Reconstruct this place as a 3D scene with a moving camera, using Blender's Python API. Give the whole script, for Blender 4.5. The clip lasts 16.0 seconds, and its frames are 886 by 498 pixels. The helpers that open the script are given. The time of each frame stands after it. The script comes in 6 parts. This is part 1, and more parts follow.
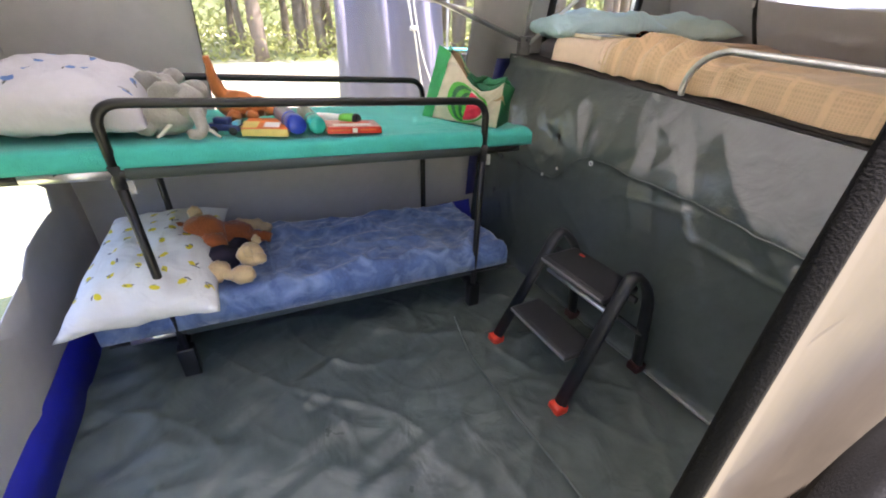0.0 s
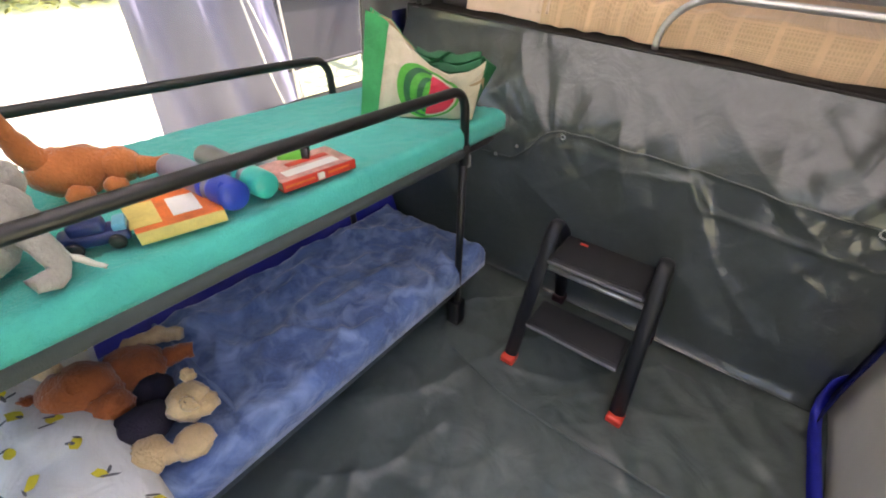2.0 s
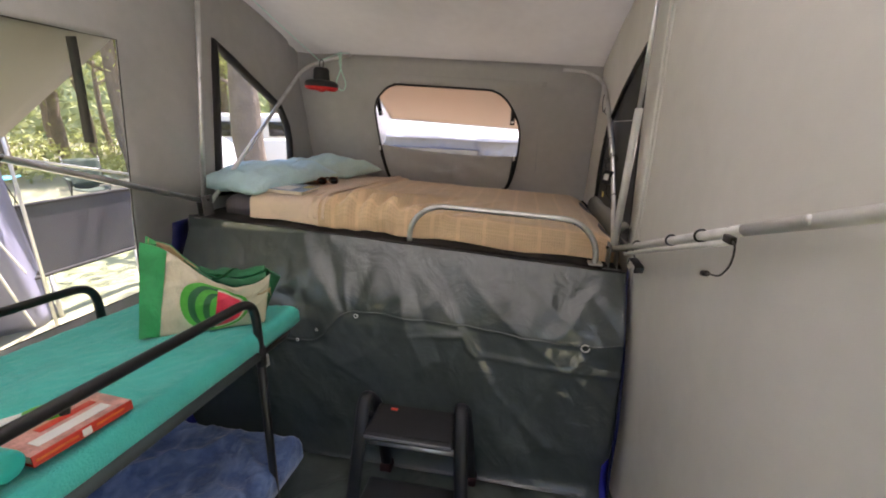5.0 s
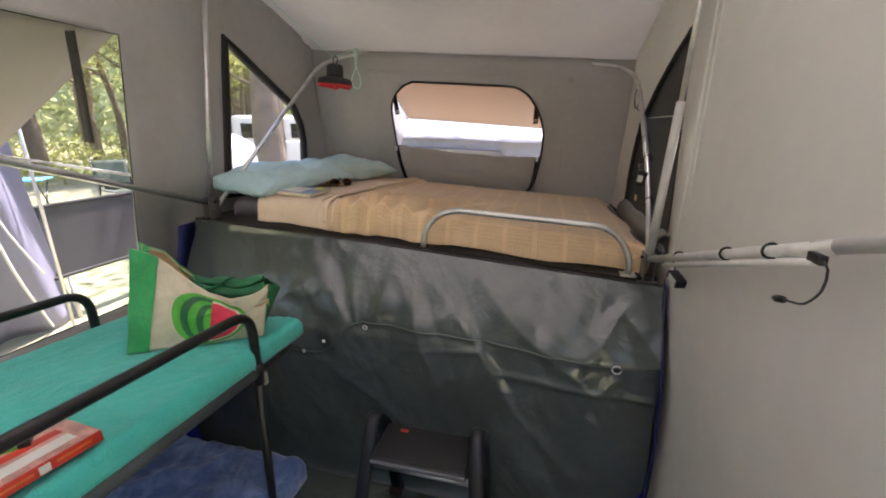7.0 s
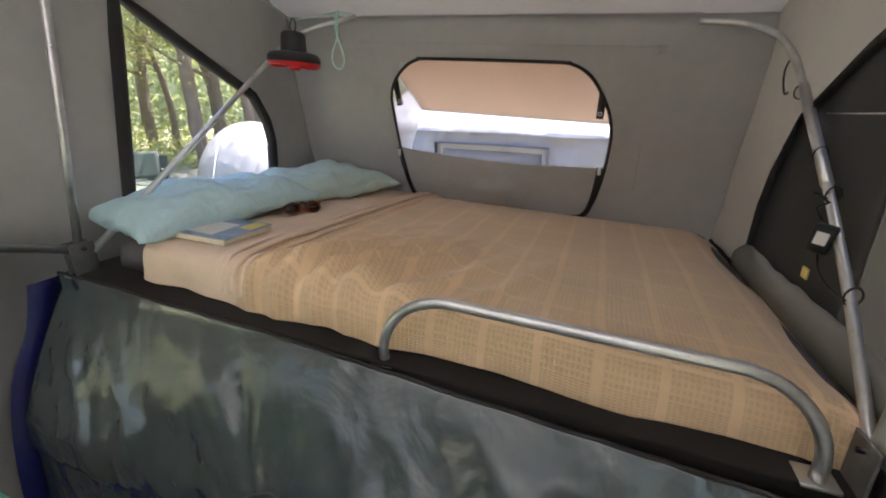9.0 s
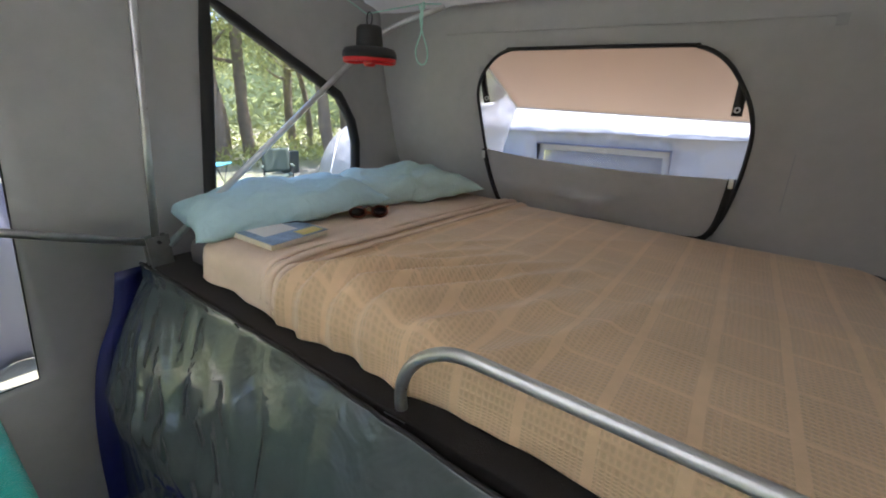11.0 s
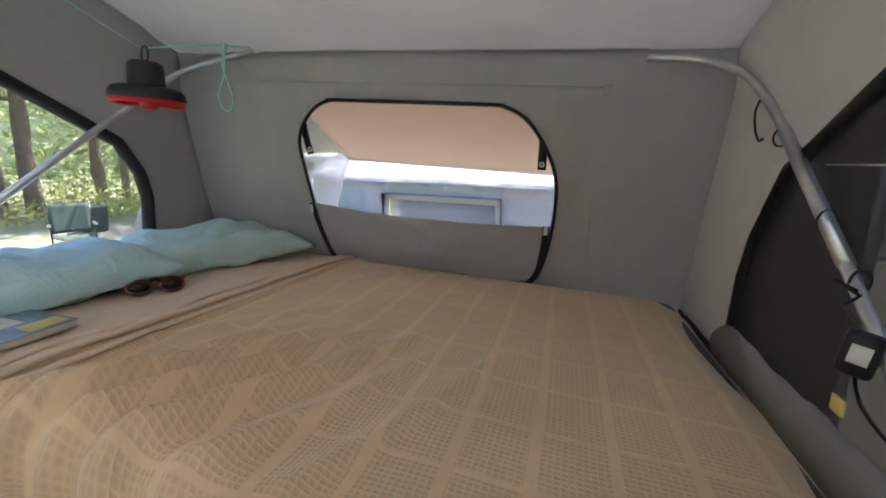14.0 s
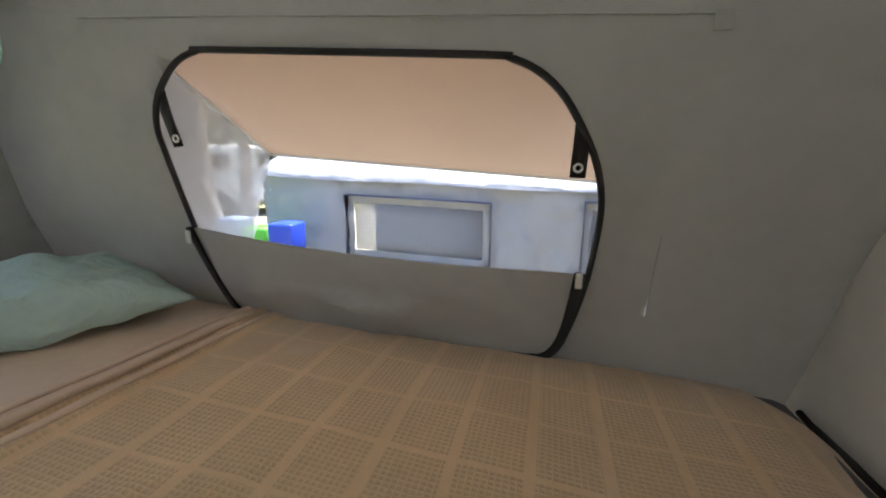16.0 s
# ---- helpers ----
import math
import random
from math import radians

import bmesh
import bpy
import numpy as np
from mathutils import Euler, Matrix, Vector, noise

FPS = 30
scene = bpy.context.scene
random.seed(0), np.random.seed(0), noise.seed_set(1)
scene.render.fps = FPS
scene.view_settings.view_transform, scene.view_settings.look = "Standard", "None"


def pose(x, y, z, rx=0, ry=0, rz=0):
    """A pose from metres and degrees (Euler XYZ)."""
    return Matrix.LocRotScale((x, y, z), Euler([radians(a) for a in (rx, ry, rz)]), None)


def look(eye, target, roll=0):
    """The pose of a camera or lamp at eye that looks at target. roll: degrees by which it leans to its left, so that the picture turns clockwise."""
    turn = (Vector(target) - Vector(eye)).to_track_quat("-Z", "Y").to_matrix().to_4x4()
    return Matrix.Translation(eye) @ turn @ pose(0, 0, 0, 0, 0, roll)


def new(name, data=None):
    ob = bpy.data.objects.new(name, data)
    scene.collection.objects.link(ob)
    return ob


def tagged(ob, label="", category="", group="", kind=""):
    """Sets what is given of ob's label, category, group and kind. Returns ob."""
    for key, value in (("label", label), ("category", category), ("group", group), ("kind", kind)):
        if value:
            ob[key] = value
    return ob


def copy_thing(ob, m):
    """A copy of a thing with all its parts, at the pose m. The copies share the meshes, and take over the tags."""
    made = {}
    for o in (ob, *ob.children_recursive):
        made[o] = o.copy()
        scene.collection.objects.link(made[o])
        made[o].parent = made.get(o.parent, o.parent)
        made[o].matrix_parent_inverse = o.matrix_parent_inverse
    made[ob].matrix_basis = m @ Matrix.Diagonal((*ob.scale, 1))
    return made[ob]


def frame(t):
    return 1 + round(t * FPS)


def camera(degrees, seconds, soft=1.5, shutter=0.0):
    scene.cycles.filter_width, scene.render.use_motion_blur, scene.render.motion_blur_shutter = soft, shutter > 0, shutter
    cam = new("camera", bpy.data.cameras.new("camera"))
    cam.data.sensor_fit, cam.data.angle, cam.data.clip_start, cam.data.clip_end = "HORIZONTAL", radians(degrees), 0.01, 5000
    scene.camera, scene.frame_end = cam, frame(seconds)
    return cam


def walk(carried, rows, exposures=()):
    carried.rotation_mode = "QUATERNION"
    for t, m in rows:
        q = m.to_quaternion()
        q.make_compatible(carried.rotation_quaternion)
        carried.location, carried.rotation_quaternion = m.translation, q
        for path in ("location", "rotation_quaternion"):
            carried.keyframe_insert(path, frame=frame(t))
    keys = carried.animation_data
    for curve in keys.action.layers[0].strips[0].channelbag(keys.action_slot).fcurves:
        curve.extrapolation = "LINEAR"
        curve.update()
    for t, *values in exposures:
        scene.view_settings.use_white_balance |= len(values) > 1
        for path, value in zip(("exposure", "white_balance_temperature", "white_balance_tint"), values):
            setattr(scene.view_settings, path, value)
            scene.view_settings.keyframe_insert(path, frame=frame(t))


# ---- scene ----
cam = camera(94.2, 16.0, soft=1.9)
PATH = [
    (0, (2.224, -1.651, 1.319), (0.673, -0.858, 0.336), 1.0),
    (0.5, (1.922, -1.63, 1.279), (0.364, -0.878, 0.275), 0.7),
    (1, (1.664, -1.601, 1.184), (0.14, -0.85, 0.13), 0.3),
    (1.5, (1.508, -1.644, 1.301), (0.167, -0.723, 0.139), -0.2),
    (2, (1.479, -1.758, 1.397), (0.502, -0.509, 0.179), -0.5),
    (2.5, (1.534, -1.817, 1.415), (0.877, -0.399, 0.167), -0.2),
    (3, (1.592, -1.853, 1.481), (1.065, -0.337, 0.288), -0.0),
    (3.5, (1.607, -1.848, 1.537), (1.12, -0.192, 0.527), 0.4),
    (4, (1.612, -1.834, 1.573), (1.176, -0.045, 0.792), 0.7),
    (4.5, (1.607, -1.824, 1.574), (1.217, 0.031, 0.936), 0.7),
    (5, (1.601, -1.819, 1.579), (1.237, 0.062, 1.004), 0.5),
    (7.5, (1.58, -1.534, 1.56), (1.088, 0.319, 0.989), 0.2),
    (8, (1.502, -1.273, 1.6), (0.979, 0.564, 1.008), 0.2),
    (10.5, (1.553, -0.408, 1.612), (0.541, 1.195, 0.974), -0.5),
    (11, (1.552, -0.499, 1.604), (0.432, 1.035, 0.977), -0.5),
    (11.5, (1.6, -0.563, 1.599), (0.425, 0.937, 0.989), -0.7),
    (12, (1.627, -0.571, 1.601), (0.475, 0.956, 1.015), -0.6),
    (12.5, (1.622, -0.549, 1.619), (0.568, 1.059, 1.066), -0.5),
    (13, (1.625, -0.503, 1.634), (0.756, 1.226, 1.13), -0.3),
    (13.5, (1.633, -0.476, 1.63), (0.953, 1.351, 1.178), -0.2),
    (14, (1.585, -0.314, 1.611), (1.03, 1.563, 1.202), -0.0),
    (14.5, (1.468, -0.147, 1.637), (0.959, 1.741, 1.22), -0.1),
    (15, (1.355, -0.004, 1.677), (0.874, 1.886, 1.234), -0.2),
    (15.5, (1.396, 0.207, 1.644), (0.919, 2.1, 1.208), 0.1),
    (16, (1.438, 0.392, 1.629), (0.958, 2.282, 1.186), 0.2),
]
EXPOSURES = [(0.0, 2.95, 6450, 27), (1.0, 3.1, 6650, 30), (3.0, 2.85, 6600, 28), (5.0, 2.42, 6550, 26), (8.0, 2.42, 6500, 25),
             (10.5, 2.35, 5750, 18), (12.0, 2.27, 5850, 19), (13.5, 2.3, 5850, 17), (14.5, 2.3, 5750, 15), (16.0, 2.35, 6050, 14)]
walk(cam, [(t, look(eye, target, roll)) for t, eye, target, roll in PATH], EXPOSURES)

# ---- sky and sun ----
world = bpy.data.worlds.new("sky")
scene.world = world
world.use_nodes = True
wn = world.node_tree.nodes
sky = wn.new("ShaderNodeTexSky")
sky.sky_type, sky.sun_disc = "NISHITA", False
sky.sun_elevation, sky.sun_rotation = radians(68), radians(20)
wn["Background"].inputs[1].default_value = 0.15
world.node_tree.links.new(sky.outputs[0], wn["Background"].inputs[0])
sun = new("sun", bpy.data.lights.new("sun", "SUN"))
sun.data.energy, sun.data.angle, sun.data.color = 5.0, radians(0.6), (1.0, 0.95, 0.87)
SUN_AZ, SUN_EL = radians(20), radians(68)
sun.matrix_world = look((0, 0, 20), Vector((0, 0, 20)) - Vector((math.sin(SUN_AZ) * math.cos(SUN_EL), math.cos(SUN_AZ) * math.cos(SUN_EL), math.sin(SUN_EL))))


# ---- materials ----
def material(name, color, rough=0.7, metal=0.0, var=0.15, scale=6.0, bump=0.1, bump_scale=60.0, through_light=0.0, coat=0.0, spec=0.5,
             dirt=None, dirt_scale=2.0, dirt_amount=0.0, dirt_distort=0.0, dirt_span=(0.5, 0.75), big_bump=0.0, big_scale=3.0, sheen=0.0, island=False, dist=0.004):
    """A surface with variation at two scales, fine grain relief and, where asked, soft wrinkles, dirt and light passing through."""
    m = bpy.data.materials.new(name)
    m.use_nodes = True
    nt = m.node_tree
    n, l = nt.nodes, nt.links
    b = n["Principled BSDF"]
    tc = n.new("ShaderNodeTexCoord")
    n1 = n.new("ShaderNodeTexNoise")
    n1.inputs["Scale"].default_value, n1.inputs["Detail"].default_value = scale, 6
    n2 = n.new("ShaderNodeTexNoise")
    n2.inputs["Scale"].default_value, n2.inputs["Detail"].default_value = scale * 9, 3
    for q in (n1, n2):
        l.new(tc.outputs["Object"], q.inputs["Vector"])
    mx = n.new("ShaderNodeMath")
    mx.operation = "MULTIPLY_ADD"
    l.new(n2.outputs[0], mx.inputs[0])
    mx.inputs[1].default_value = 0.4
    l.new(n1.outputs[0], mx.inputs[2])
    ramp = n.new("ShaderNodeValToRGB")
    c = Vector(color)
    ramp.color_ramp.elements[0].position, ramp.color_ramp.elements[1].position = 0.4, 1.0
    ramp.color_ramp.elements[0].color = (*(c * (1 - var)), 1)
    ramp.color_ramp.elements[1].color = (*[min(0.95, v * (1 + var)) for v in c], 1)
    l.new(mx.outputs[0], ramp.inputs[0])
    out = ramp.outputs[0]
    if dirt:
        n3 = n.new("ShaderNodeTexNoise")
        n3.inputs["Scale"].default_value, n3.inputs["Detail"].default_value, n3.inputs["Distortion"].default_value = dirt_scale, 8 if not dirt_distort else 3, dirt_distort
        l.new(tc.outputs["Object"], n3.inputs["Vector"])
        r3 = n.new("ShaderNodeValToRGB")
        r3.color_ramp.elements[0].position, r3.color_ramp.elements[1].position = dirt_span
        r3.color_ramp.elements[0].color = (0, 0, 0, 1)
        r3.color_ramp.elements[1].color = (dirt_amount,) * 3 + (1,)
        l.new(n3.outputs[0], r3.inputs[0])
        mixd = n.new("ShaderNodeMix")
        mixd.data_type = "RGBA"
        l.new(r3.outputs[0], mixd.inputs["Factor"])
        l.new(out, mixd.inputs["A"])
        mixd.inputs["B"].default_value = (*dirt, 1)
        out = mixd.outputs["Result"]
    if island:
        gm = n.new("ShaderNodeNewGeometry")
        hs = n.new("ShaderNodeHueSaturation")
        mr = n.new("ShaderNodeMapRange")
        mr.inputs["To Min"].default_value, mr.inputs["To Max"].default_value = 0.6, 1.5
        l.new(gm.outputs["Random Per Island"], mr.inputs[0])
        l.new(mr.outputs[0], hs.inputs["Value"])
        l.new(out, hs.inputs["Color"])
        out = hs.outputs[0]
    l.new(out, b.inputs["Base Color"])
    b.inputs["Roughness"].default_value, b.inputs["Metallic"].default_value = rough, metal
    b.inputs["Coat Weight"].default_value, b.inputs["Specular IOR Level"].default_value = coat, spec
    if sheen:
        b.inputs["Sheen Weight"].default_value, b.inputs["Sheen Roughness"].default_value = sheen, 0.4
    rr = n.new("ShaderNodeMapRange")
    rr.inputs["To Min"].default_value, rr.inputs["To Max"].default_value = max(0.02, rough - 0.08), min(1, rough + 0.1)
    l.new(n1.outputs[0], rr.inputs[0])
    l.new(rr.outputs[0], b.inputs["Roughness"])
    nb = n.new("ShaderNodeTexNoise")
    nb.inputs["Scale"].default_value, nb.inputs["Detail"].default_value = bump_scale, 4
    l.new(tc.outputs["Object"], nb.inputs["Vector"])
    bp = n.new("ShaderNodeBump")
    bp.inputs["Strength"].default_value, bp.inputs["Distance"].default_value = bump, dist
    l.new(nb.outputs[0], bp.inputs["Height"])
    last = bp
    if big_bump:
        nbig = n.new("ShaderNodeTexNoise")
        nbig.inputs["Scale"].default_value, nbig.inputs["Detail"].default_value, nbig.inputs["Distortion"].default_value = big_scale, 3, 0.6
        l.new(tc.outputs["Object"], nbig.inputs["Vector"])
        b2 = n.new("ShaderNodeBump")
        b2.inputs["Strength"].default_value, b2.inputs["Distance"].default_value = big_bump, 0.05
        l.new(nbig.outputs[0], b2.inputs["Height"])
        l.new(bp.outputs[0], b2.inputs["Normal"])
        last = b2
    l.new(last.outputs[0], b.inputs["Normal"])
    if through_light:
        tr = n.new("ShaderNodeBsdfTranslucent")
        l.new(out, tr.inputs[0])
        ms = n.new("ShaderNodeMixShader")
        ms.inputs[0].default_value = through_light
        l.new(b.outputs[0], ms.inputs[1])
        l.new(tr.outputs[0], ms.inputs[2])
        l.new(ms.outputs[0], n["Material Output"].inputs[0])
    m.diffuse_color = (*c, 1)
    return m


def screen_material(name, color, cover):
    """Fly screen: fine mesh that lets most light by."""
    m = bpy.data.materials.new(name)
    m.use_nodes = True
    n, l = m.node_tree.nodes, m.node_tree.links
    tr, ms = n.new("ShaderNodeBsdfTransparent"), n.new("ShaderNodeMixShader")
    ms.inputs[0].default_value = cover
    n["Principled BSDF"].inputs["Base Color"].default_value = (*color, 1)
    n["Principled BSDF"].inputs["Roughness"].default_value = 0.8
    l.new(tr.outputs[0], ms.inputs[1])
    l.new(n["Principled BSDF"].outputs[0], ms.inputs[2])
    l.new(ms.outputs[0], n["Material Output"].inputs[0])
    return m


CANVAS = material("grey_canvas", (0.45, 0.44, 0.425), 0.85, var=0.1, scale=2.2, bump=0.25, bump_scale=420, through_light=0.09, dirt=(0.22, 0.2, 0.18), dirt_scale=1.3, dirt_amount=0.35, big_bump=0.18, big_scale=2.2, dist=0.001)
# Tent canvas again, made paler to stand in for window light on east wall.
LIT_CANVAS = material("lit_grey_canvas", (0.76, 0.74, 0.695), 0.85, var=0.07, scale=1.6, bump=0.25, bump_scale=420, through_light=0.15, dirt=(0.45, 0.44, 0.38), dirt_scale=1.1, dirt_amount=0.3, big_bump=0.2, big_scale=2.0, dist=0.001)
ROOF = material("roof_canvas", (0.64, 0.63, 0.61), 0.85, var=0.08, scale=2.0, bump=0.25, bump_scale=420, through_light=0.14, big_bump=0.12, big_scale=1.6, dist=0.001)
# Fill light: paler, more translucent canvas for the unseen half of the roof.
ROOF_FILL = material("translucent_fill_roof", (0.74, 0.73, 0.7), 0.8, var=0.06, scale=2.0, bump=0.2, bump_scale=420, through_light=0.46, big_bump=0.12, big_scale=1.6, dist=0.001)
VINYL = material("green_vinyl", (0.068, 0.084, 0.08), 0.18, var=0.15, scale=3, bump=0.12, bump_scale=220, big_bump=0.2, big_scale=8, dist=0.001, spec=1.0)
FLOOR_VINYL = material("floor_vinyl", (0.092, 0.114, 0.1), 0.3, var=0.2, scale=3, bump=0.2, bump_scale=200, big_bump=0.3, big_scale=6, dirt=(0.15, 0.145, 0.12), dirt_scale=3.5, dirt_amount=0.18, dist=0.001, spec=0.6)
BLUE_TAPE = material("blue_webbing", (0.012, 0.018, 0.33), 0.55, var=0.2, scale=20, bump=0.3, bump_scale=500)
ZIP = material("black_binding", (0.018, 0.017, 0.017), 0.7, var=0.3, scale=30, bump=0.4, bump_scale=500)
SCREEN = screen_material("fly_screen", (0.25, 0.24, 0.22), 0.08)
DARK_SCREEN = screen_material("dark_screen", (0.06, 0.06, 0.055), 0.84)
BLACK_STEEL = material("black_painted_steel", (0.011, 0.011, 0.012), 0.35, var=0.3, scale=15, bump=0.1, bump_scale=300)
GALV = material("galvanised_pole", (0.7, 0.7, 0.69), 0.3, metal=0.85, var=0.2, scale=14, bump=0.1, bump_scale=200, dirt=(0.3, 0.28, 0.25), dirt_scale=6, dirt_amount=0.5)
SILVER_PAINT = material("white_painted_tube", (0.62, 0.61, 0.58), 0.4, var=0.1, scale=12, bump=0.1, bump_scale=300, dirt=(0.35, 0.33, 0.3), dirt_scale=8, dirt_amount=0.5)
BASE_BOARD = material("dark_brown_carpet_board", (0.014, 0.011, 0.0095), 0.9, var=0.3, scale=20, bump=0.5, bump_scale=300)
SLING = material("green_grey_sling", (0.05, 0.065, 0.065), 0.75, var=0.15, scale=10, bump=0.3, bump_scale=400)
BLUE_VELVET = material("blue_velour", (0.09, 0.15, 0.32), 0.8, var=0.4, scale=9, dirt=(0.34, 0.45, 0.7), dirt_scale=10, dirt_amount=0.7, dirt_distort=1.1, dirt_span=(0.42, 0.74), bump=0.25, bump_scale=150, sheen=0.6, big_bump=0.4, big_scale=10)
TOWEL = material("turquoise_terry", (0.045, 0.48, 0.41), 0.95, var=0.12, scale=9, bump=0.9, bump_scale=190, sheen=0.3, big_bump=0.15, big_scale=8)
GREY_SHEET = material("grey_sheet", (0.11, 0.1, 0.11), 0.85, var=0.12, scale=6, bump=0.2, bump_scale=300, big_bump=0.2, big_scale=8)
LIGHT_BLUE = material("pale_blue_cotton", (0.5, 0.7, 0.75), 0.85, var=0.07, scale=5, bump=0.2, bump_scale=350, big_bump=0.5, big_scale=9)


# ---- shapes ----
def rise(y):
    """The groundsheet climbs gently towards the end wall."""
    return 0.058 * max(0.0, -0.6 - y)


ON_SLOPE = [False]   # while set, new parts stand on the sloping groundsheet


def part(name, bm, mat, parent=None, label="", smooth=True):
    me = bpy.data.meshes.new(name)
    if ON_SLOPE[0]:
        for v in bm.verts:
            v.co.z += rise(v.co.y)
    bm.normal_update()
    bm.to_mesh(me)
    bm.free()
    for m in (mat if isinstance(mat, (list, tuple)) else [mat]):
        me.materials.append(m)
    if smooth:
        me.polygons.foreach_set("use_smooth", [True] * len(me.polygons))
    ob = new(name, me)
    if parent:
        ob.parent = parent
        ob.matrix_parent_inverse = parent.matrix_world.inverted()
    if label:
        ob["label"] = label
    return ob


def thing(name, place, label, category, group="", kind=""):
    """An empty at a thing's base, which carries its parts."""
    ob = new(name)
    ob.empty_display_size = 0.1
    ob.location = place
    bpy.context.view_layer.update()
    return tagged(ob, label, category, group, kind)


def smooth_line(points, step=0.03, closed=False):
    """A Catmull-Rom line through points."""
    P = [Vector(p) for p in points]
    out, n = [], len(P)
    for i in range(n if closed else n - 1):
        if closed:
            a, b, c, d = P[i - 1], P[i], P[(i + 1) % n], P[(i + 2) % n]
        else:
            a, b, c, d = P[max(i - 1, 0)], P[i], P[i + 1], P[min(i + 2, n - 1)]
        k = max(2, int((c - b).length / step))
        for j in range(k):
            t = j / k
            out.append(0.5 * ((2 * b) + (c - a) * t + (2 * a - 5 * b + 4 * c - d) * t * t + (3 * b - a - 3 * c + d) * t ** 3))
    if not closed:
        out.append(P[-1])
    return out


def bend_line(points, radius=0.08, n=7):
    """Straight runs with rounded bends, as bent tube has."""
    P = [Vector(p) for p in points]
    out = [P[0]]
    for a, b, c in zip(P, P[1:], P[2:]):
        r = min(radius, (a - b).length * 0.49, (c - b).length * 0.49)
        p, q = b + (a - b).normalized() * r, b + (c - b).normalized() * r
        for i in range(n + 1):
            t = i / n
            out.append((1 - t) ** 2 * p + 2 * t * (1 - t) * b + t * t * q)
    out.append(P[-1])
    return out


def tube(bm, line, r, sides=10, closed=False, flat=1.0, caps=True, taper=None):
    """Sweep a ring along a line. flat squeezes the ring's second axis; taper: the end's share of r."""
    P = [Vector(p) for p in line]
    n = len(P)
    rings, up = [], None
    for i, p in enumerate(P):
        d = (P[(i + 1) % n] - P[i - 1]) if closed else (P[min(i + 1, n - 1)] - P[max(i - 1, 0)])
        d = d.normalized() if d.length > 1e-9 else Vector((0, 0, 1))
        if up is None:
            up = Vector((0, 0, 1)) if abs(d.z) < 0.9 else Vector((0, 1, 0))
        a = d.cross(up).normalized()
        up = a.cross(d).normalized()
        k = r * (1 + ((taper or 1) - 1) * i / max(1, n - 1))
        rings.append([bm.verts.new(p + a * (math.cos(2 * math.pi * j / sides) * k) + up * (math.sin(2 * math.pi * j / sides) * k * flat)) for j in range(sides)])
    for i in range(n if closed else n - 1):
        A, B = rings[i], rings[(i + 1) % n]
        for j in range(sides):
            bm.faces.new((A[j], A[(j + 1) % sides], B[(j + 1) % sides], B[j]))
    if caps and not closed:
        bm.faces.new(rings[0][::-1])
        bm.faces.new(rings[-1])
    return bm


def tubes(lines, r, **k):
    bm = bmesh.new()
    for li in lines:
        tube(bm, li, r, **k)
    return bm


def box(bm, lo, hi, bevel=0.005, m=None, segments=2):
    lo, hi = Vector(lo), Vector(hi)
    made = bmesh.ops.create_cube(bm, size=1)["verts"]
    for v in made:
        v.co = Vector([lo[i] + (v.co[i] + 0.5) * (hi[i] - lo[i]) for i in range(3)])
    if bevel:
        edges = list({e for v in made for e in v.link_edges})
        res = bmesh.ops.bevel(bm, geom=edges, offset=bevel, segments=segments, affect="EDGES", profile=0.6)
        made = list({v for f in res["faces"] for v in f.verts} | {v for v in made if v.is_valid})
    if m is not None:
        bmesh.ops.transform(bm, matrix=m, verts=made)
    return bm


def boxed(lo, hi, bevel=0.005, m=None):
    return box(bmesh.new(), lo, hi, bevel, m)


def sheet(outer, holes, place, thick=0.006, step=0.12):
    """A cloth panel with openings: outlined in its own plane, cut into strips, laid out in space by place(u, v), and given thickness."""
    from mathutils.geometry import tessellate_polygon
    loops = [[Vector((u, v, 0)) for u, v in lo] for lo in [outer, *holes]]
    flat = [p for lo in loops for p in lo]
    bm = bmesh.new()
    vs = [bm.verts.new(p) for p in flat]
    for tri in tessellate_polygon(loops):
        try:
            bm.faces.new([vs[i] for i in tri])
        except ValueError:
            pass
    bmesh.ops.dissolve_limit(bm, angle_limit=0.01, verts=bm.verts, edges=[e for e in bm.edges if len(e.link_faces) == 2])
    for axis in (0, 1):
        lo, hi = min(p[axis] for p in flat), max(p[axis] for p in flat)
        k = int((hi - lo) / step)
        for i in range(1, k + 1):
            co, no = Vector((0, 0, 0)), Vector((0, 0, 0))
            co[axis], no[axis] = lo + (hi - lo) * i / (k + 1), 1
            bmesh.ops.bisect_plane(bm, geom=[*bm.verts, *bm.edges, *bm.faces], plane_co=co, plane_no=no, dist=1e-5)
    bmesh.ops.recalc_face_normals(bm, faces=bm.faces)
    for v in bm.verts:
        v.co = place(v.co.x, v.co.y)
    bm.normal_update()
    bmesh.ops.solidify(bm, geom=bm.faces, thickness=thick)
    return bm


def surface(f, nu, nv, u=(0, 1), v=(0, 1), thick=0.0, wrap=False):
    """A grid laid by f(u, v)."""
    bm = bmesh.new()
    g = [[bm.verts.new(f(u[0] + (u[1] - u[0]) * i / nu, v[0] + (v[1] - v[0]) * j / nv)) for j in range(nv + 1)] for i in range(nu + 1)]
    for i in range(nu):
        for j in range(nv):
            bm.faces.new((g[i][j], g[i + 1][j], g[i + 1][j + 1], g[i][j + 1]))
    if thick:
        bm.normal_update()
        bmesh.ops.solidify(bm, geom=bm.faces, thickness=thick)
    return bm


def wob(x, y, z=0.0, s=1.0):
    return noise.noise(Vector((x * s, y * s, z * s)))


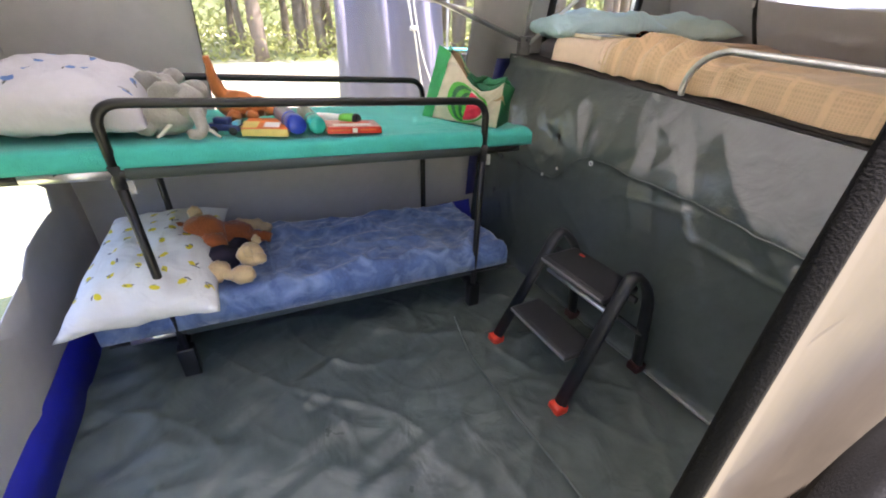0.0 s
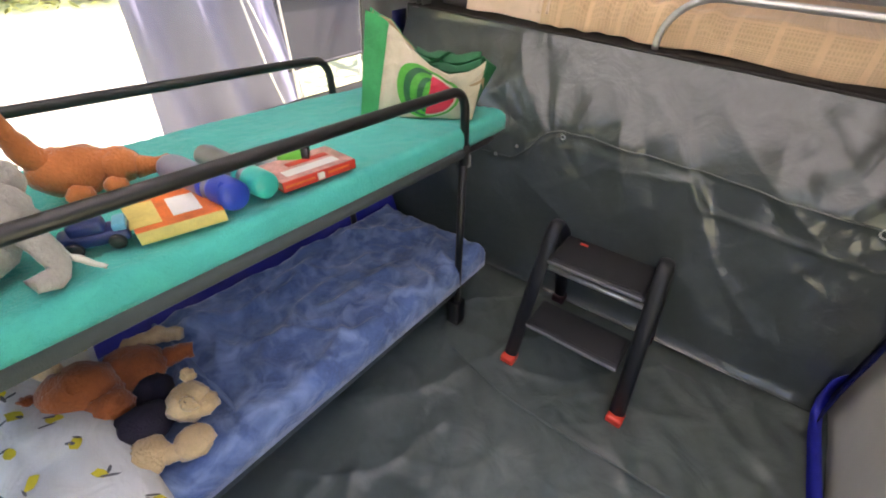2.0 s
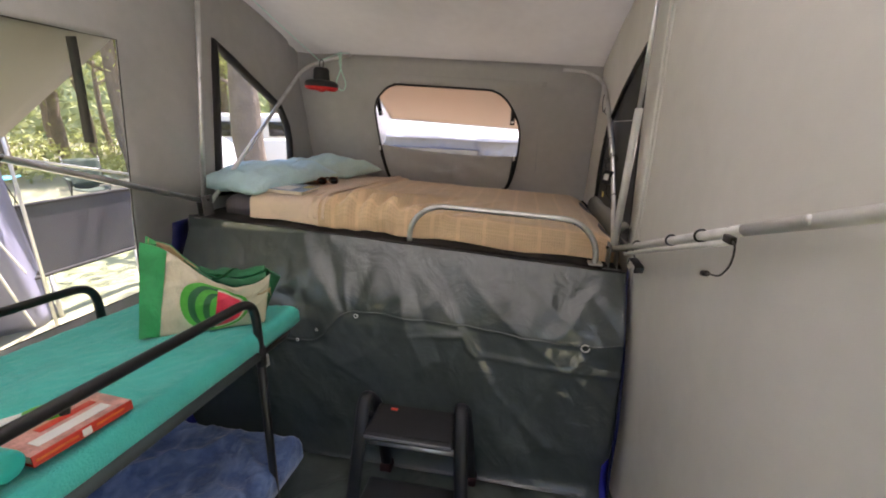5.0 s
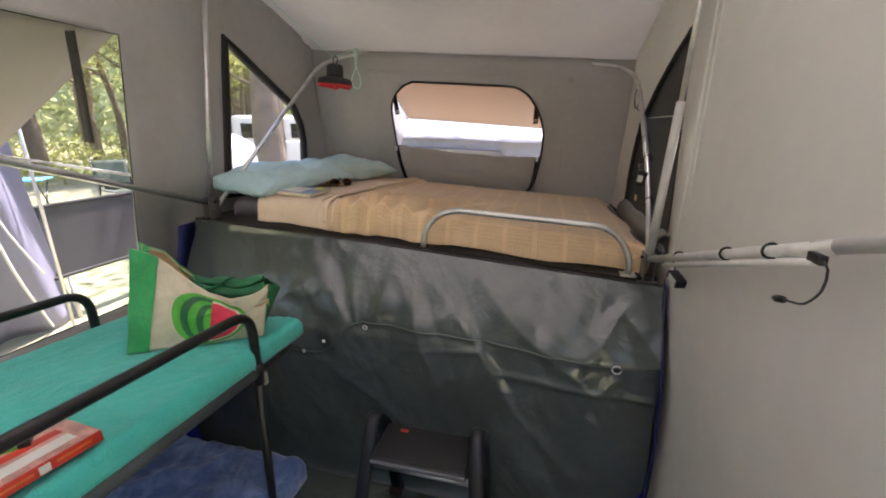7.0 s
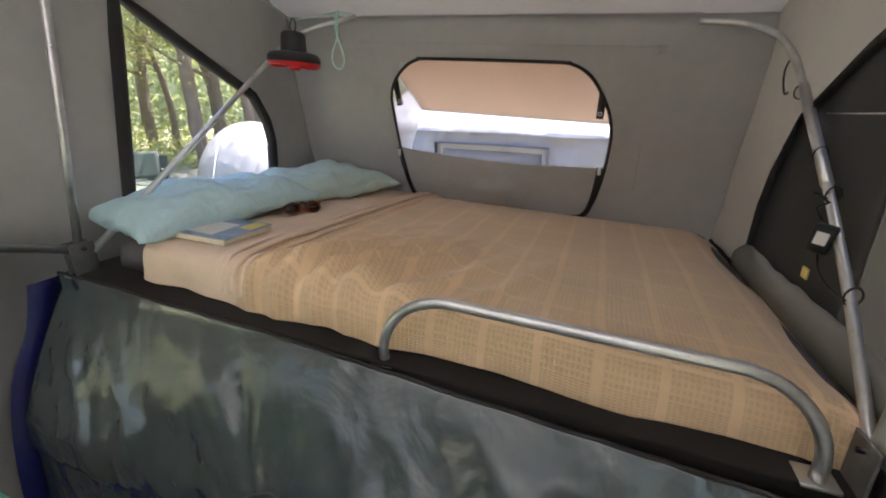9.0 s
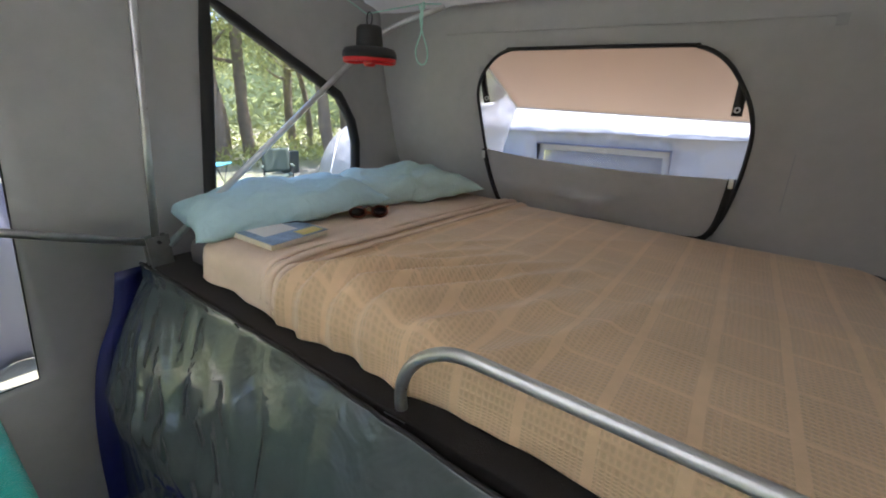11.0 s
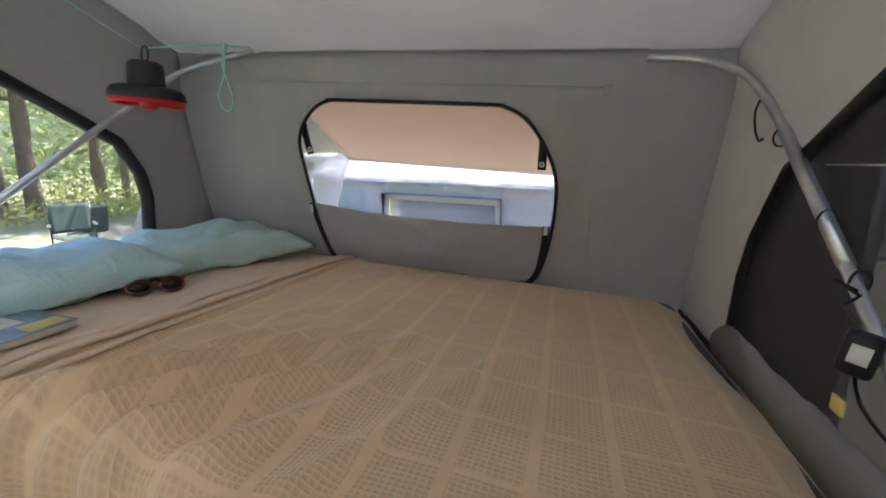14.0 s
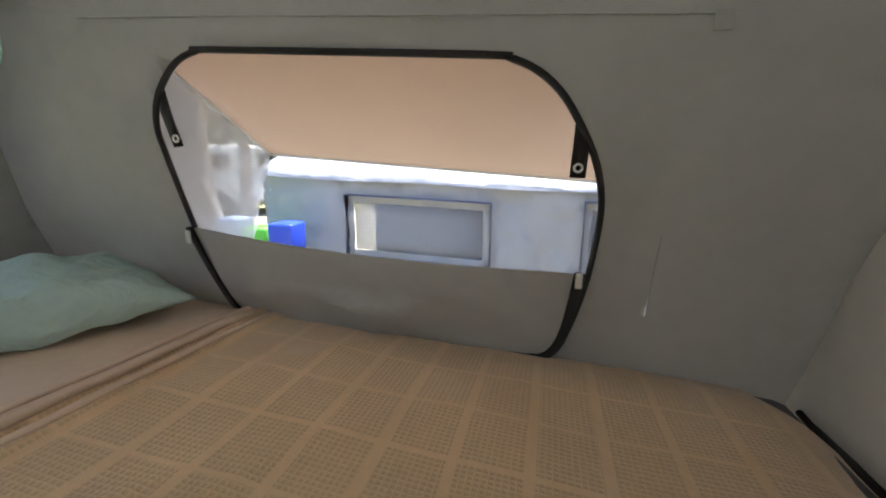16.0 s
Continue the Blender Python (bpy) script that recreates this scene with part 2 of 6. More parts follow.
def crease(x, y, z=0.0, sharp=5.0):
    """Sharp winding ridges, as folds in sheet goods have."""
    return (1 - min(1, abs(noise.noise(Vector((x, y, z)))) * sharp)) ** 2


def ball(bm, place, size, m=None, seg=14, rough=0.0, seed=0.0):
    """A rounded lump with radii size, turned by m."""
    made = bmesh.ops.create_uvsphere(bm, u_segments=seg, v_segments=max(6, seg * 2 // 3), radius=1)["verts"]
    for v in made:
        k = 1 + rough * wob(v.co.x + seed, v.co.y, v.co.z, 2.5)
        v.co = Vector((v.co.x * size[0], v.co.y * size[1], v.co.z * size[2])) * k
        if m is not None:
            v.co = m.to_3x3() @ v.co
        v.co += Vector(place)
    return bm


def cushion(length, width, height, seed=0.0, crease=0.012, seg=44, flatten=0.55):
    """A stuffed pillow: pinched seams at the rim, ears at the corners, soft dents."""
    bm = bmesh.new()
    n = seg
    for side in (1, -1):
        g = []
        for i in range(n + 1):
            row = []
            for j in range(n + 1):
                a, b = i / n * 2 - 1, j / n * 2 - 1
                k = max(0.0, (1 - abs(a) ** 3.2) * (1 - abs(b) ** 3.2)) ** 0.55
                pull = 1 - 0.10 * (1 - abs(a) ** 2) * abs(b) ** 8
                pull2 = 1 - 0.10 * (1 - abs(b) ** 2) * abs(a) ** 8
                z = side * height * k * (1 if side > 0 else flatten)
                z += crease * k * (wob(a * 2 + seed, b * 2, seed) * 1.6 + wob(a * 5 + seed, b * 5, seed + 3) * 0.7)
                rim = max(abs(a), abs(b)) ** 6
                z += rim * 0.012 * wob(a * 4 + seed, b * 4, 7)
                row.append(bm.verts.new((a * length / 2 * pull2, b * width / 2 * pull, z)))
            g.append(row)
        for i in range(n):
            for j in range(n):
                q = (g[i][j], g[i + 1][j], g[i + 1][j + 1], g[i][j + 1])
                bm.faces.new(q if side > 0 else q[::-1])
    bmesh.ops.remove_doubles(bm, verts=bm.verts, dist=0.004)
    return bm


def placed(bm, m):
    bmesh.ops.transform(bm, matrix=m, verts=bm.verts)
    return bm


# ---- the tent's shell ----
LEAN_X = 0.0635   # the trailer stands a little low on one side


def deck(x):
    """Height of the bed platform's top at x."""
    return 1.127 - LEAN_X * x


PROFILE = [(-2.52, 1.72), (-2.2, 2.02), (-1.6, 2.32), (-0.9, 2.46), (-0.2, 2.44), (0.3, 2.36), (0.8, 2.24), (1.245, 2.09), (1.32, 2.06)]
BACK = [(1.245, 2.09), (1.215, 1.95), (1.25, 1.72), (1.315, 1.45), (1.405, 1.195), (1.5, 0.95), (1.5, 0.6)]
WEST, EAST, SOUTH = -0.085, 2.075, -2.4


def along(table, v):
    for (a, b), (c, d) in zip(table, table[1:]):
        if min(a, c) <= v <= max(a, c):
            return b + (d - b) * (v - a) / (c - a)
    return table[-1][1] if abs(v - table[-1][0]) < abs(v - table[0][0]) else table[0][1]


def round_poly(points, r, n=6):
    out, k = [], len(points)
    for i in range(k):
        a, b, c = Vector(points[i - 1]), Vector(points[i]), Vector(points[(i + 1) % k])
        q = min(r, (a - b).length * 0.45, (c - b).length * 0.45)
        s, e = b + (a - b).normalized() * q, b + (c - b).normalized() * q
        for j in range(n + 1):
            t = j / n
            p = (1 - t) ** 2 * s + 2 * t * (1 - t) * b + t * t * e
            out.append((p.x, p.y))
    return out


WIN_WEST = [(-1.71, 0.84), (-0.36, 0.84), (-0.245, 1.905), (-1.68, 1.905)]
TRI_WEST = [(0.225, 1.2), (0.96, 1.2), (0.985, 1.47), (0.968, 1.57), (0.9, 1.69), (0.34, 2.0)]
TRI_EAST = [(0.05, 1.12), (1.0, 1.12), (1.035, 1.2), (1.01, 1.4), (0.96, 1.54), (0.9, 1.635), (0.835, 1.725), (0.74, 1.775), (0.56, 1.88), (0.36, 1.97), (0.15, 2.05)]
DOOR = round_poly([(-2.2, 0.12), (-1.36, 0.12), (-1.36, 0.5), (-1.43, 0.9), (-1.37, 1.24), (-1.27, 1.45), (-1.36, 1.8), (-2.1, 1.8)], 0.12)
WIN_SOUTH = [(0.21, 0.63), (0.5, 0.61), (0.62, 0.56), (0.95, 0.54), (0.95, 0.95), (0.4, 0.86), (0.17, 0.71)]
WIN_BACK = round_poly([(0.53, 1.19), (1.49, 1.19), (1.545, 1.45), (1.555, 1.68), (1.42, 1.9), (0.61, 1.9), (0.48, 1.77), (0.495, 1.47)], 0.13)

wall_outline = [(SOUTH, -0.02), (1.5, -0.02), (1.5, 0.95), (1.405, 1.2), (1.315, 1.45), (1.25, 1.72), (1.235, 2.09)] + PROFILE[::-1][2:]


def west_place(y, z):
    k = 0.03 * max(0, min(1, (y - 0.98) / 0.1)) * wob(y * 13, z * 1.2, 6) + 0.012 * wob(y * 1.3, z * 0.6, 2) + 0.006 * wob(y * 6, z * 0.8, 4)
    k += 0.016 * max(0, 1 - abs(y + 0.02) / 0.26) * (wob(y * 9 + z * 0.6, z * 0.7, 61) + 0.6 * crease(y * 5 + z * 0.5, z * 0.5, 62, 4))
    k -= 0.12 * max(0, 1 - abs(y + 0.06) / 0.28) * min(1, max(0, (1.28 - z) / 0.2))
    return Vector((WEST + k, y, z))


def east_place(y, z):
    return Vector((EAST + 0.008 * wob(y * 1.2, z * 0.9, 9) + 0.075 * max(0, 1 - abs(y + 1.42) / 0.35), y, z - LEAN_X * 2 * max(0, min(1, z - 0.6))))


def back_place(x, zp):
    y = along([(b, a) for a, b in BACK], zp) + 0.07 * (x - 0.5) * max(0, min(1, (2.0 - zp) / 0.5))
    y += max(0, min(1, (0.42 - x) / 0.2)) * (0.02 * wob(x * 12 + zp * 1.5, zp * 1.1, 26) + 0.012 * crease(x * 5 + zp, zp * 0.8, 9, 4))
    return Vector((x, y + 0.008 * wob(x * 2, zp * 2, 5), zp - LEAN_X * x))


def roof_place(x, y):
    c = (x - 1.0) / 1.1
    return Vector((x, y, along(PROFILE, y) - LEAN_X * x - 0.03 * math.sin(math.pi * min(1, max(0, (y + 2.5) / 3.7))) * math.cos(math.pi * c / 2) + 0.006 * wob(x * 3, y * 3, 1)))


def south_place(x, z):
    return Vector((x, SOUTH + 0.03 + 0.03 * wob(x * 1.5, z, 11) + 0.012 * wob(x * 7, z * 0.7, 12), z))


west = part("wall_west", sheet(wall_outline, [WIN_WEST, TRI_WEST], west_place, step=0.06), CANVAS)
tagged(west, "grey canvas tent wall with a large screened window", "wall", kind="structure")
east_outline = [(y + (0.13 if y > 1.2 and z < 2 else 0.0), z) for y, z in wall_outline]
east = part("wall_east", sheet(east_outline, [TRI_EAST, DOOR], east_place), LIT_CANVAS)
tagged(east, "plain grey canvas tent wall with zipped doorway, coloured paler as if lit", "wall", kind="structure")
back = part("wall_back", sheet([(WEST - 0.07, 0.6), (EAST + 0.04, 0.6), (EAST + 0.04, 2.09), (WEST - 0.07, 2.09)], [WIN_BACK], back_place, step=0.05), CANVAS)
tagged(back, "sloping grey canvas wall behind the raised bed", "wall", kind="structure")
south = part("wall_south", sheet([(WEST, -0.02), (EAST, -0.02), (EAST, 1.62), (WEST, 1.72)], [WIN_SOUTH], south_place), CANVAS)
tagged(south, "grey canvas end wall with a low window opening", "wall", kind="structure")
roof = part("ceiling", sheet([(WEST - 0.09, -0.45), (EAST + 0.05, -0.45), (EAST + 0.05, 1.34), (WEST - 0.09, 1.34)], [], roof_place, step=0.14), ROOF)
tagged(roof, "grey canvas tent roof over the raised bed", "ceiling", kind="structure")
# This half is out of view and lets daylight through to brighten the interior.
roof2 = part("ceiling", sheet([(WEST - 0.09, SOUTH), (EAST + 0.05, SOUTH), (EAST + 0.05, -0.45), (WEST - 0.09, -0.45)], [], roof_place, step=0.14), ROOF_FILL)
tagged(roof2, "unseen roof sheet, made extra translucent to brighten the tent", "ceiling", kind="structure")


def skirt_y(z):
    return -0.036 - 0.175 * min(1, max(0, (1.07 - z) / 0.36)) ** 0.9 - 0.06 * min(1, max(0, (0.71 - z) / 0.71))


HEM = [(-0.2, 0.6), (0.5, 0.6), (0.68, 0.6), (0.75, 0.655), (0.81, 0.735), (0.87, 0.757), (1.05, 0.755), (1.4, 0.737), (1.65, 0.717), (1.89, 0.708), (2.1, 0.735)]
TOOTH = [(1.0, 0.66), (1.385, 0.70), (1.405, 0.645), (1.44, 0.615), (1.7, 0.6), (2.1, 0.59)]


def skirt_place(x, q):
    """q runs from the hem at the bed board (0) down to the floor (1)."""
    z = (deck(x) - 0.003) * (1 - q)
    y = skirt_y(z)
    h = along(HEM, x)
    y -= 0.014 / (1 + math.exp(-(z - h) / 0.006)) * min(1, max(0, (deck(x) - z) / 0.25))
    if x > 1.0:
        g = along(TOOTH, x)
        y -= 0.009 * math.exp(-((z - g) / 0.012) ** 2) * min(1, (x - 1.0) / 0.25)
    up = 0.35 + 0.65 / (1 + math.exp(-(z - 0.62) / 0.05))
    dx, dz = x - 0.87, z - 0.70
    rad, ang = math.hypot(dx, dz), math.atan2(dz, dx)
    fan = math.sin(ang * 8 + 3.5 * wob(rad * 4, ang * 1.5, 70)) * (0.6 + wob(ang * 3, rad * 2, 71)) * min(1, rad / 0.3) * math.exp(-rad / 0.55) * min(1, max(0, dz / 0.06))
    fade = min(1, max(0.08, (x + 0.07) / 0.16)) * min(1, q * 5) * min(1, (1 - q) * 4 + 0.25)
    y -= fade * (0.016 * fan + 0.018 * wob(x * 3.2 + z * 2.6, z * 1.2, 3) + 0.02 * up * abs(wob(x * 4.6 + z * 3.6, z * 1.1 - x * 0.5, 8)) ** 0.75 + 0.007 * up * wob(x * 9 - z * 5, z * 2.2 + x, 15) + 0.013 * up * crease(x * 3.0 + z * 2.8, z * 1.0 - x * 0.4, 40, 3.5) + 0.007 * crease(x * 2.6 - z * 2.2, z * 1.2 + x * 0.5, 60, 3.5) + 0.002 * wob(x * 17 + z * 9, z * 7, 21))
    y -= fade * 0.015 * wob(x * 17 + z * 4, z * 2.2, 33) * math.exp(-((x - 0.25) / 0.42) ** 2) * math.exp(-q * 1.8)
    y -= 0.002 * math.sin(x * 40 + 6 * wob(x * 3, 0)) * math.exp(-q * 14)
    if z < 0.06:
        y -= 0.03 * (1 - z / 0.06) ** 2
    return Vector((x, y, max(z, 0.012)))


skirt = part("wall_skirt", surface(lambda u, v: skirt_place(u, v), 230, 110, u=(-0.07, 2.045), thick=0.003), VINYL)
tagged(skirt, "glossy dark green vinyl skirt hanging below the bed", "wall", kind="structure")


hem_line = [skirt_place(x, 1 - along(HEM, x) / (deck(x) - 0.012)) + Vector((0, -0.004, 0)) for x in np.linspace(0.45, 2.04, 60)]
tagged(part("trim_skirt_hem", tube(bmesh.new(), smooth_line(hem_line, 0.02), 0.0045, sides=6), VINYL), "welded hem line across the vinyl skirt", "seam", kind="structure")
top_line = [skirt_place(x, 0.002) + Vector((0, -0.002, 0.001)) for x in np.linspace(-0.065, 2.04, 60)]
tagged(part("trim_skirt_top", tube(bmesh.new(), top_line, 0.005, sides=6), ZIP), "dark edging where the skirt meets the board", "edging", kind="structure")


def floor_place(x, y):
    z = 0.012 * wob(x * 2.2, y * 2.2, 1) + 0.013 * wob(x * 6 + y * 4, y * 2.2 - x, 5) + 0.008 * wob(x * 15 + y * 6, y * 8, 9) - 0.008
    z += 0.011 * crease(x * 1.6 + y * 0.5, y * 1.1, 30, 7) + 0.008 * crease(x * 2.5 - y * 2.2, y * 1.6 + x, 50, 8) + 0.004 * crease(x * 5 - y * 3.5, y * 2.6 + x * 2, 80, 6)
    near = max(0, 1 - abs(y + 0.55) / 0.5)
    z += near * 0.010 * (wob(x * 9 + y * 9, y * 3 - x * 2, 14) + 0.3)
    return Vector((x, y, min(z, 0.02) + rise(y)))


floor = part("floor", surface(floor_place, 190, 200, u=(WEST - 0.02, EAST + 0.03), v=(SOUTH - 0.02, -0.2), thick=0.003), FLOOR_VINYL)
tagged(floor, "wrinkled dark green vinyl groundsheet", "floor", kind="structure")
seam = part("trim_floor_seam", tubes([smooth_line([(x, y, 0.012 + rise(y)) for x, y in [(0.82, -0.86), (1.0, -0.905), (1.13, -0.925), (1.4, -0.93), (1.73, -0.92), (2.04, -0.93)]])], 0.0055, sides=6), FLOOR_VINYL)
tagged(seam, "welded seam ridge in the vinyl groundsheet", "seam", kind="structure")


# Blue edging in a darker colour that stands in for the corners' shade.
SHADED_TAPE = material("shaded_blue_edging", (0.008, 0.012, 0.1), 0.4, var=0.2, scale=12, bump=0.2, bump_scale=300)


def tape(name, line, wide, up, label, mat=BLUE_TAPE):
    """A flat strip of blue edging along a line."""
    L = [p + Vector((0, 0, rise(p.y))) for p in smooth_line(line, 0.04)]
    up = Vector(up)
    bm = bmesh.new()
    prev = None
    for i, p in enumerate(L):
        k = 0.006 * wob(p.x * 5, p.y * 5, p.z * 5)
        d = (L[min(i + 1, len(L) - 1)] - L[max(i - 1, 0)]).normalized()
        nrm = d.cross(up).normalized()
        q = [bm.verts.new(p - up * wide / 2 + nrm * k), bm.verts.new(p + up * wide / 2 + nrm * (k + 0.004))]
        if prev:
            bm.faces.new((prev[0], q[0], q[1], prev[1]))
        prev = q
    bm.normal_update()
    bmesh.ops.solidify(bm, geom=bm.faces, thickness=0.004)
    return tagged(part(name, bm, mat), label, "edging", kind="structure")


tape("trim_blue_west", [(-0.01, SOUTH + 0.1, 0.125), (-0.005, -1.6, 0.125), (-0.01, -0.9, 0.13), (-0.01, -0.3, 0.14)], 0.2, (-0.33, 0, 0.94), "bright blue floor edging along the canvas wall")
tape("trim_blue_south", [(-0.03, SOUTH + 0.06, 0.085), (0.6, SOUTH + 0.065, 0.08), (1.3, SOUTH + 0.06, 0.075), (2.0, SOUTH + 0.06, 0.07)], 0.17, (0, -0.1, 1), "bright blue floor edging along the end wall")
tape("trim_blue_east", [(2.02, -0.28, 0.2), (2.02, -0.33, 0.06), (2.03, -0.6, 0.04), (2.05, -1.2, 0.035)], 0.045, (0.65, 0.6, 0.5), "bright blue edging beside the vinyl skirt")
tape("trim_blue_corner", [(2.054, -0.06, 1.0), (2.05, -0.13, 0.86), (2.046, -0.225, 0.7), (2.042, -0.275, 0.45), (2.036, -0.305, 0.22), (2.03, -0.33, 0.05)], 0.085, (-0.12, -0.99, 0.0), "rumpled blue edging beside the vinyl skirt, darkened as in shade", SHADED_TAPE)
tape("trim_blue_corner", [(-0.115, -0.05, 1.1), (-0.115, -0.085, 0.97), (-0.108, -0.16, 0.82), (-0.1, -0.215, 0.6), (-0.09, -0.25, 0.25)], 0.11, (0.12, -0.99, 0.0), "blue edging between skirt and canvas wall, darkened as in shade", SHADED_TAPE)


def outlined(points, place, closed=True, off=0.0):
    L = smooth_line([place(*p) for p in points], 0.05, closed) if len(points) > 20 else None
    if L is None:
        P = list(points) + ([points[0]] if closed else [])
        L = []
        for a, b in zip(P, P[1:]):
            for i in range(6):
                L.append(place(a[0] + (b[0] - a[0]) * i / 6, a[1] + (b[1] - a[1]) * i / 6))
    return L


# windows: binding and fly screen
def window(name, hole, place, r, inset, pane_mat, label, side=1):
    w = thing(name, place(*hole[0]), label, "window", kind="structure")
    part("window_frame", tube(bmesh.new(), outlined(hole, place), r, sides=8, closed=True, flat=1.0), ZIP, w, "black fabric binding with zip")
    if pane_mat:
        part("fly_screen", sheet(hole, [], lambda a, b: place(a, b) + Vector(inset), thick=0.001, step=0.3), pane_mat, w, "fine fly screen")
    return w


window("window_1", WIN_WEST, west_place, 0.0022, (-0.012, 0, 0), SCREEN, "large screened tent window above the bunk")
window("window_2", TRI_WEST, west_place, 0.024, (-0.01, 0, 0), SCREEN, "triangular screened window with black binding beside pillows")
w3 = window("window_3", WIN_BACK, back_place, 0.0075, (0, 0.012, 0), SCREEN, "rounded zipped window half open behind the bed")

# Black binding darkened in colour to offset the sun on the doorway's edge.
DOOR_ZIP = material("darkened_black_zip", (0.005, 0.0045, 0.004), 0.9, var=0.3, scale=30, bump=0.4, bump_scale=500, spec=0.1)
door = thing("door_1", east_place(*DOOR[0]), "open zipped doorway in the canvas wall", "door", kind="structure")
part("door_frame", tube(bmesh.new(), [p + Vector((0.001, 0, 0)) for p in outlined(DOOR, east_place)], 0.009, sides=8, closed=True), DOOR_ZIP, door, "black zip binding")

# flap of the back window, unzipped halfway
FLAP = round_poly([(0.535, 1.165), (1.482, 1.165), (1.526, 1.455), (0.495, 1.47)], 0.03)


def flap_place(x, zp):
    p = back_place(x, zp)
    sag = math.sin(math.pi * min(1, max(0, (x - 0.5) / 1.0)))
    p.y -= 0.016 + sag * max(0, 1 - abs(zp - 1.3) / 0.16) * (0.018 + 0.06 * abs(wob(x * 3 + zp * 8, zp * 3 - x, 6)) + 0.05 * crease(x * 2.2 + zp * 7, zp * 3 - x * 1.2, 16, 4))
    p.z -= 0.022 * sag * max(0, (zp - 1.3) / 0.17)
    return p


part("flap", sheet(FLAP, [], flap_place, thick=0.003, step=0.035), CANVAS, w3, "grey canvas flap sagging over the lower half")
for pts in ([(0.5, 1.468), (0.508, 1.37), (0.52, 1.29), (0.538, 1.22), (0.578, 1.185), (0.66, 1.178)], [(1.52, 1.458), (1.511, 1.37), (1.499, 1.29), (1.479, 1.225), (1.44, 1.185), (1.36, 1.178)]):
    part("zip_tape", tube(bmesh.new(), smooth_line([back_place(x, z) + Vector((0, -0.022, 0)) for x, z in pts], 0.03), 0.013, sides=6, flat=0.5), ZIP, w3, "black zip tape")
for x in (0.502, 1.518):
    p = back_place(x, 1.45) + Vector((0, -0.035, 0))
    part("zip_pull", box(bmesh.new(), p - Vector((0.008, 0.003, 0.025)), p + Vector((0.008, 0.003, 0.012)), 0.003), GALV, w3, "small metal zip pull")
for x in (0.505, 1.5):
    bm = bmesh.new()
    p = back_place(x, 1.83) + Vector((0, 0.016, 0))
    q = Vector((x + (0.018 if x < 1 else -0.006), p.y + 0.02, p.z - 0.15))
    tube(bm, [p, p.lerp(q, 0.5) + Vector((0, -0.004, 0)), q], 0.016, sides=4, flat=0.12)
    part("strap", bm, ZIP, w3, "dark webbing strap with eyelet")
    part("eyelet", tube(bmesh.new(), [q + Vector((0.008 * math.cos(a), -0.006, 0.02 + 0.008 * math.sin(a))) for a in np.linspace(0, 2 * math.pi, 13)[:-1]], 0.003, sides=5, closed=True), GALV, w3)

def bed_top_line(y):
    return 1.243 - LEAN_X * 2.04 - 0.03 * y - 0.038


# east triangular window: dark screen, rolled cover at its foot
w4 = thing("window_4", east_place(*TRI_EAST[0]), "triangular window with dark screen and frayed black edge", "window", kind="structure")
part("window_frame", tube(bmesh.new(), outlined(TRI_EAST, east_place), 0.012, sides=8, closed=True), ZIP, w4, "frayed black fabric binding")
part("stiffener", tubes([[east_place(0.1, 1.735) + Vector((-0.004, 0, 0)), east_place(0.68, 1.735) + Vector((-0.004, 0, 0))]], 0.0022, sides=6), SILVER_PAINT, w4, "thin pale edge line")
part("fly_screen", sheet(TRI_EAST, [], lambda a, b: east_place(a, b) + Vector((0.012, 0, 0)), thick=0.001, step=0.3), DARK_SCREEN, w4, "dark grey screen panel")
# The rolled cover's canvas colour is darkened to stand in for shade.
part("rolled_cover", surface(lambda u, v: east_place(0.03 + 1.0 * u, 1.185 - 0.03 * u) + Vector((-0.012 - 0.034 * math.cos(v), 0, (0.05 + 0.014 * wob(u * 5, 1, 3)) * math.sin(v) + 0.008 * wob(u * 14, v * 1.5, 3))), 40, 14, v=(-2.6, 2.2), thick=0.003), material("shaded_grey_green_cover", (0.17, 0.165, 0.14), 0.85, var=0.12, scale=4, bump=0.25, bump_scale=400, big_bump=0.2, big_scale=5), w4, "grey-green canvas cover rolled down at the foot, darkened as in shade")

# frayed threads along the cut black edge
rnd_f = random.Random(5)
fray = bmesh.new()
edge_l = outlined(TRI_EAST[2:], east_place, closed=False)
for i in range(150):
    j = rnd_f.randrange(len(edge_l) - 1)
    p = edge_l[j].lerp(edge_l[j + 1], rnd_f.random()) + Vector((-0.008, 0, 0))
    d = Vector((rnd_f.uniform(-0.008, 0.003), rnd_f.uniform(-0.03, 0.004), rnd_f.uniform(-0.025, 0.004)))
    tube(fray, [p, p + d * 0.6 + Vector((0, 0, 0.002)), p + d], rnd_f.uniform(0.001, 0.0035), sides=4, taper=0.3)
part("fraying", fray, ZIP, w4, "loose black threads")
# Black tube drawn in place of the shaded gap between mattress and wall.
edge = part("trim_dark_gap", tube(bmesh.new(), [Vector((2.05, 0.05 + 1.4 * i / 30, bed_top_line(0.05 + 1.4 * i / 30) + 0.012 * wob(i * 0.4, 2))) for i in range(31)], 0.008, sides=8), ZIP)
tagged(edge, "black strip standing in for the dark gap beside the mattress", "edging", kind="structure")
# beige outer skin of the wall beside the doorway
OUTER = material("beige_outer_canvas", (0.23, 0.19, 0.135), 0.85, through_light=0.42, var=0.08, scale=2.2, bump=0.25, bump_scale=420, big_bump=0.15, big_scale=2.2, dist=0.001)
skin = part("wall_east_outer", sheet(east_outline, [TRI_EAST, DOOR], lambda a, b: east_place(a, b) + Vector((0.0085, 0, 0)), thick=0.002), OUTER)
tagged(skin, "beige outer face of the canvas tent wall", "wall", kind="structure")

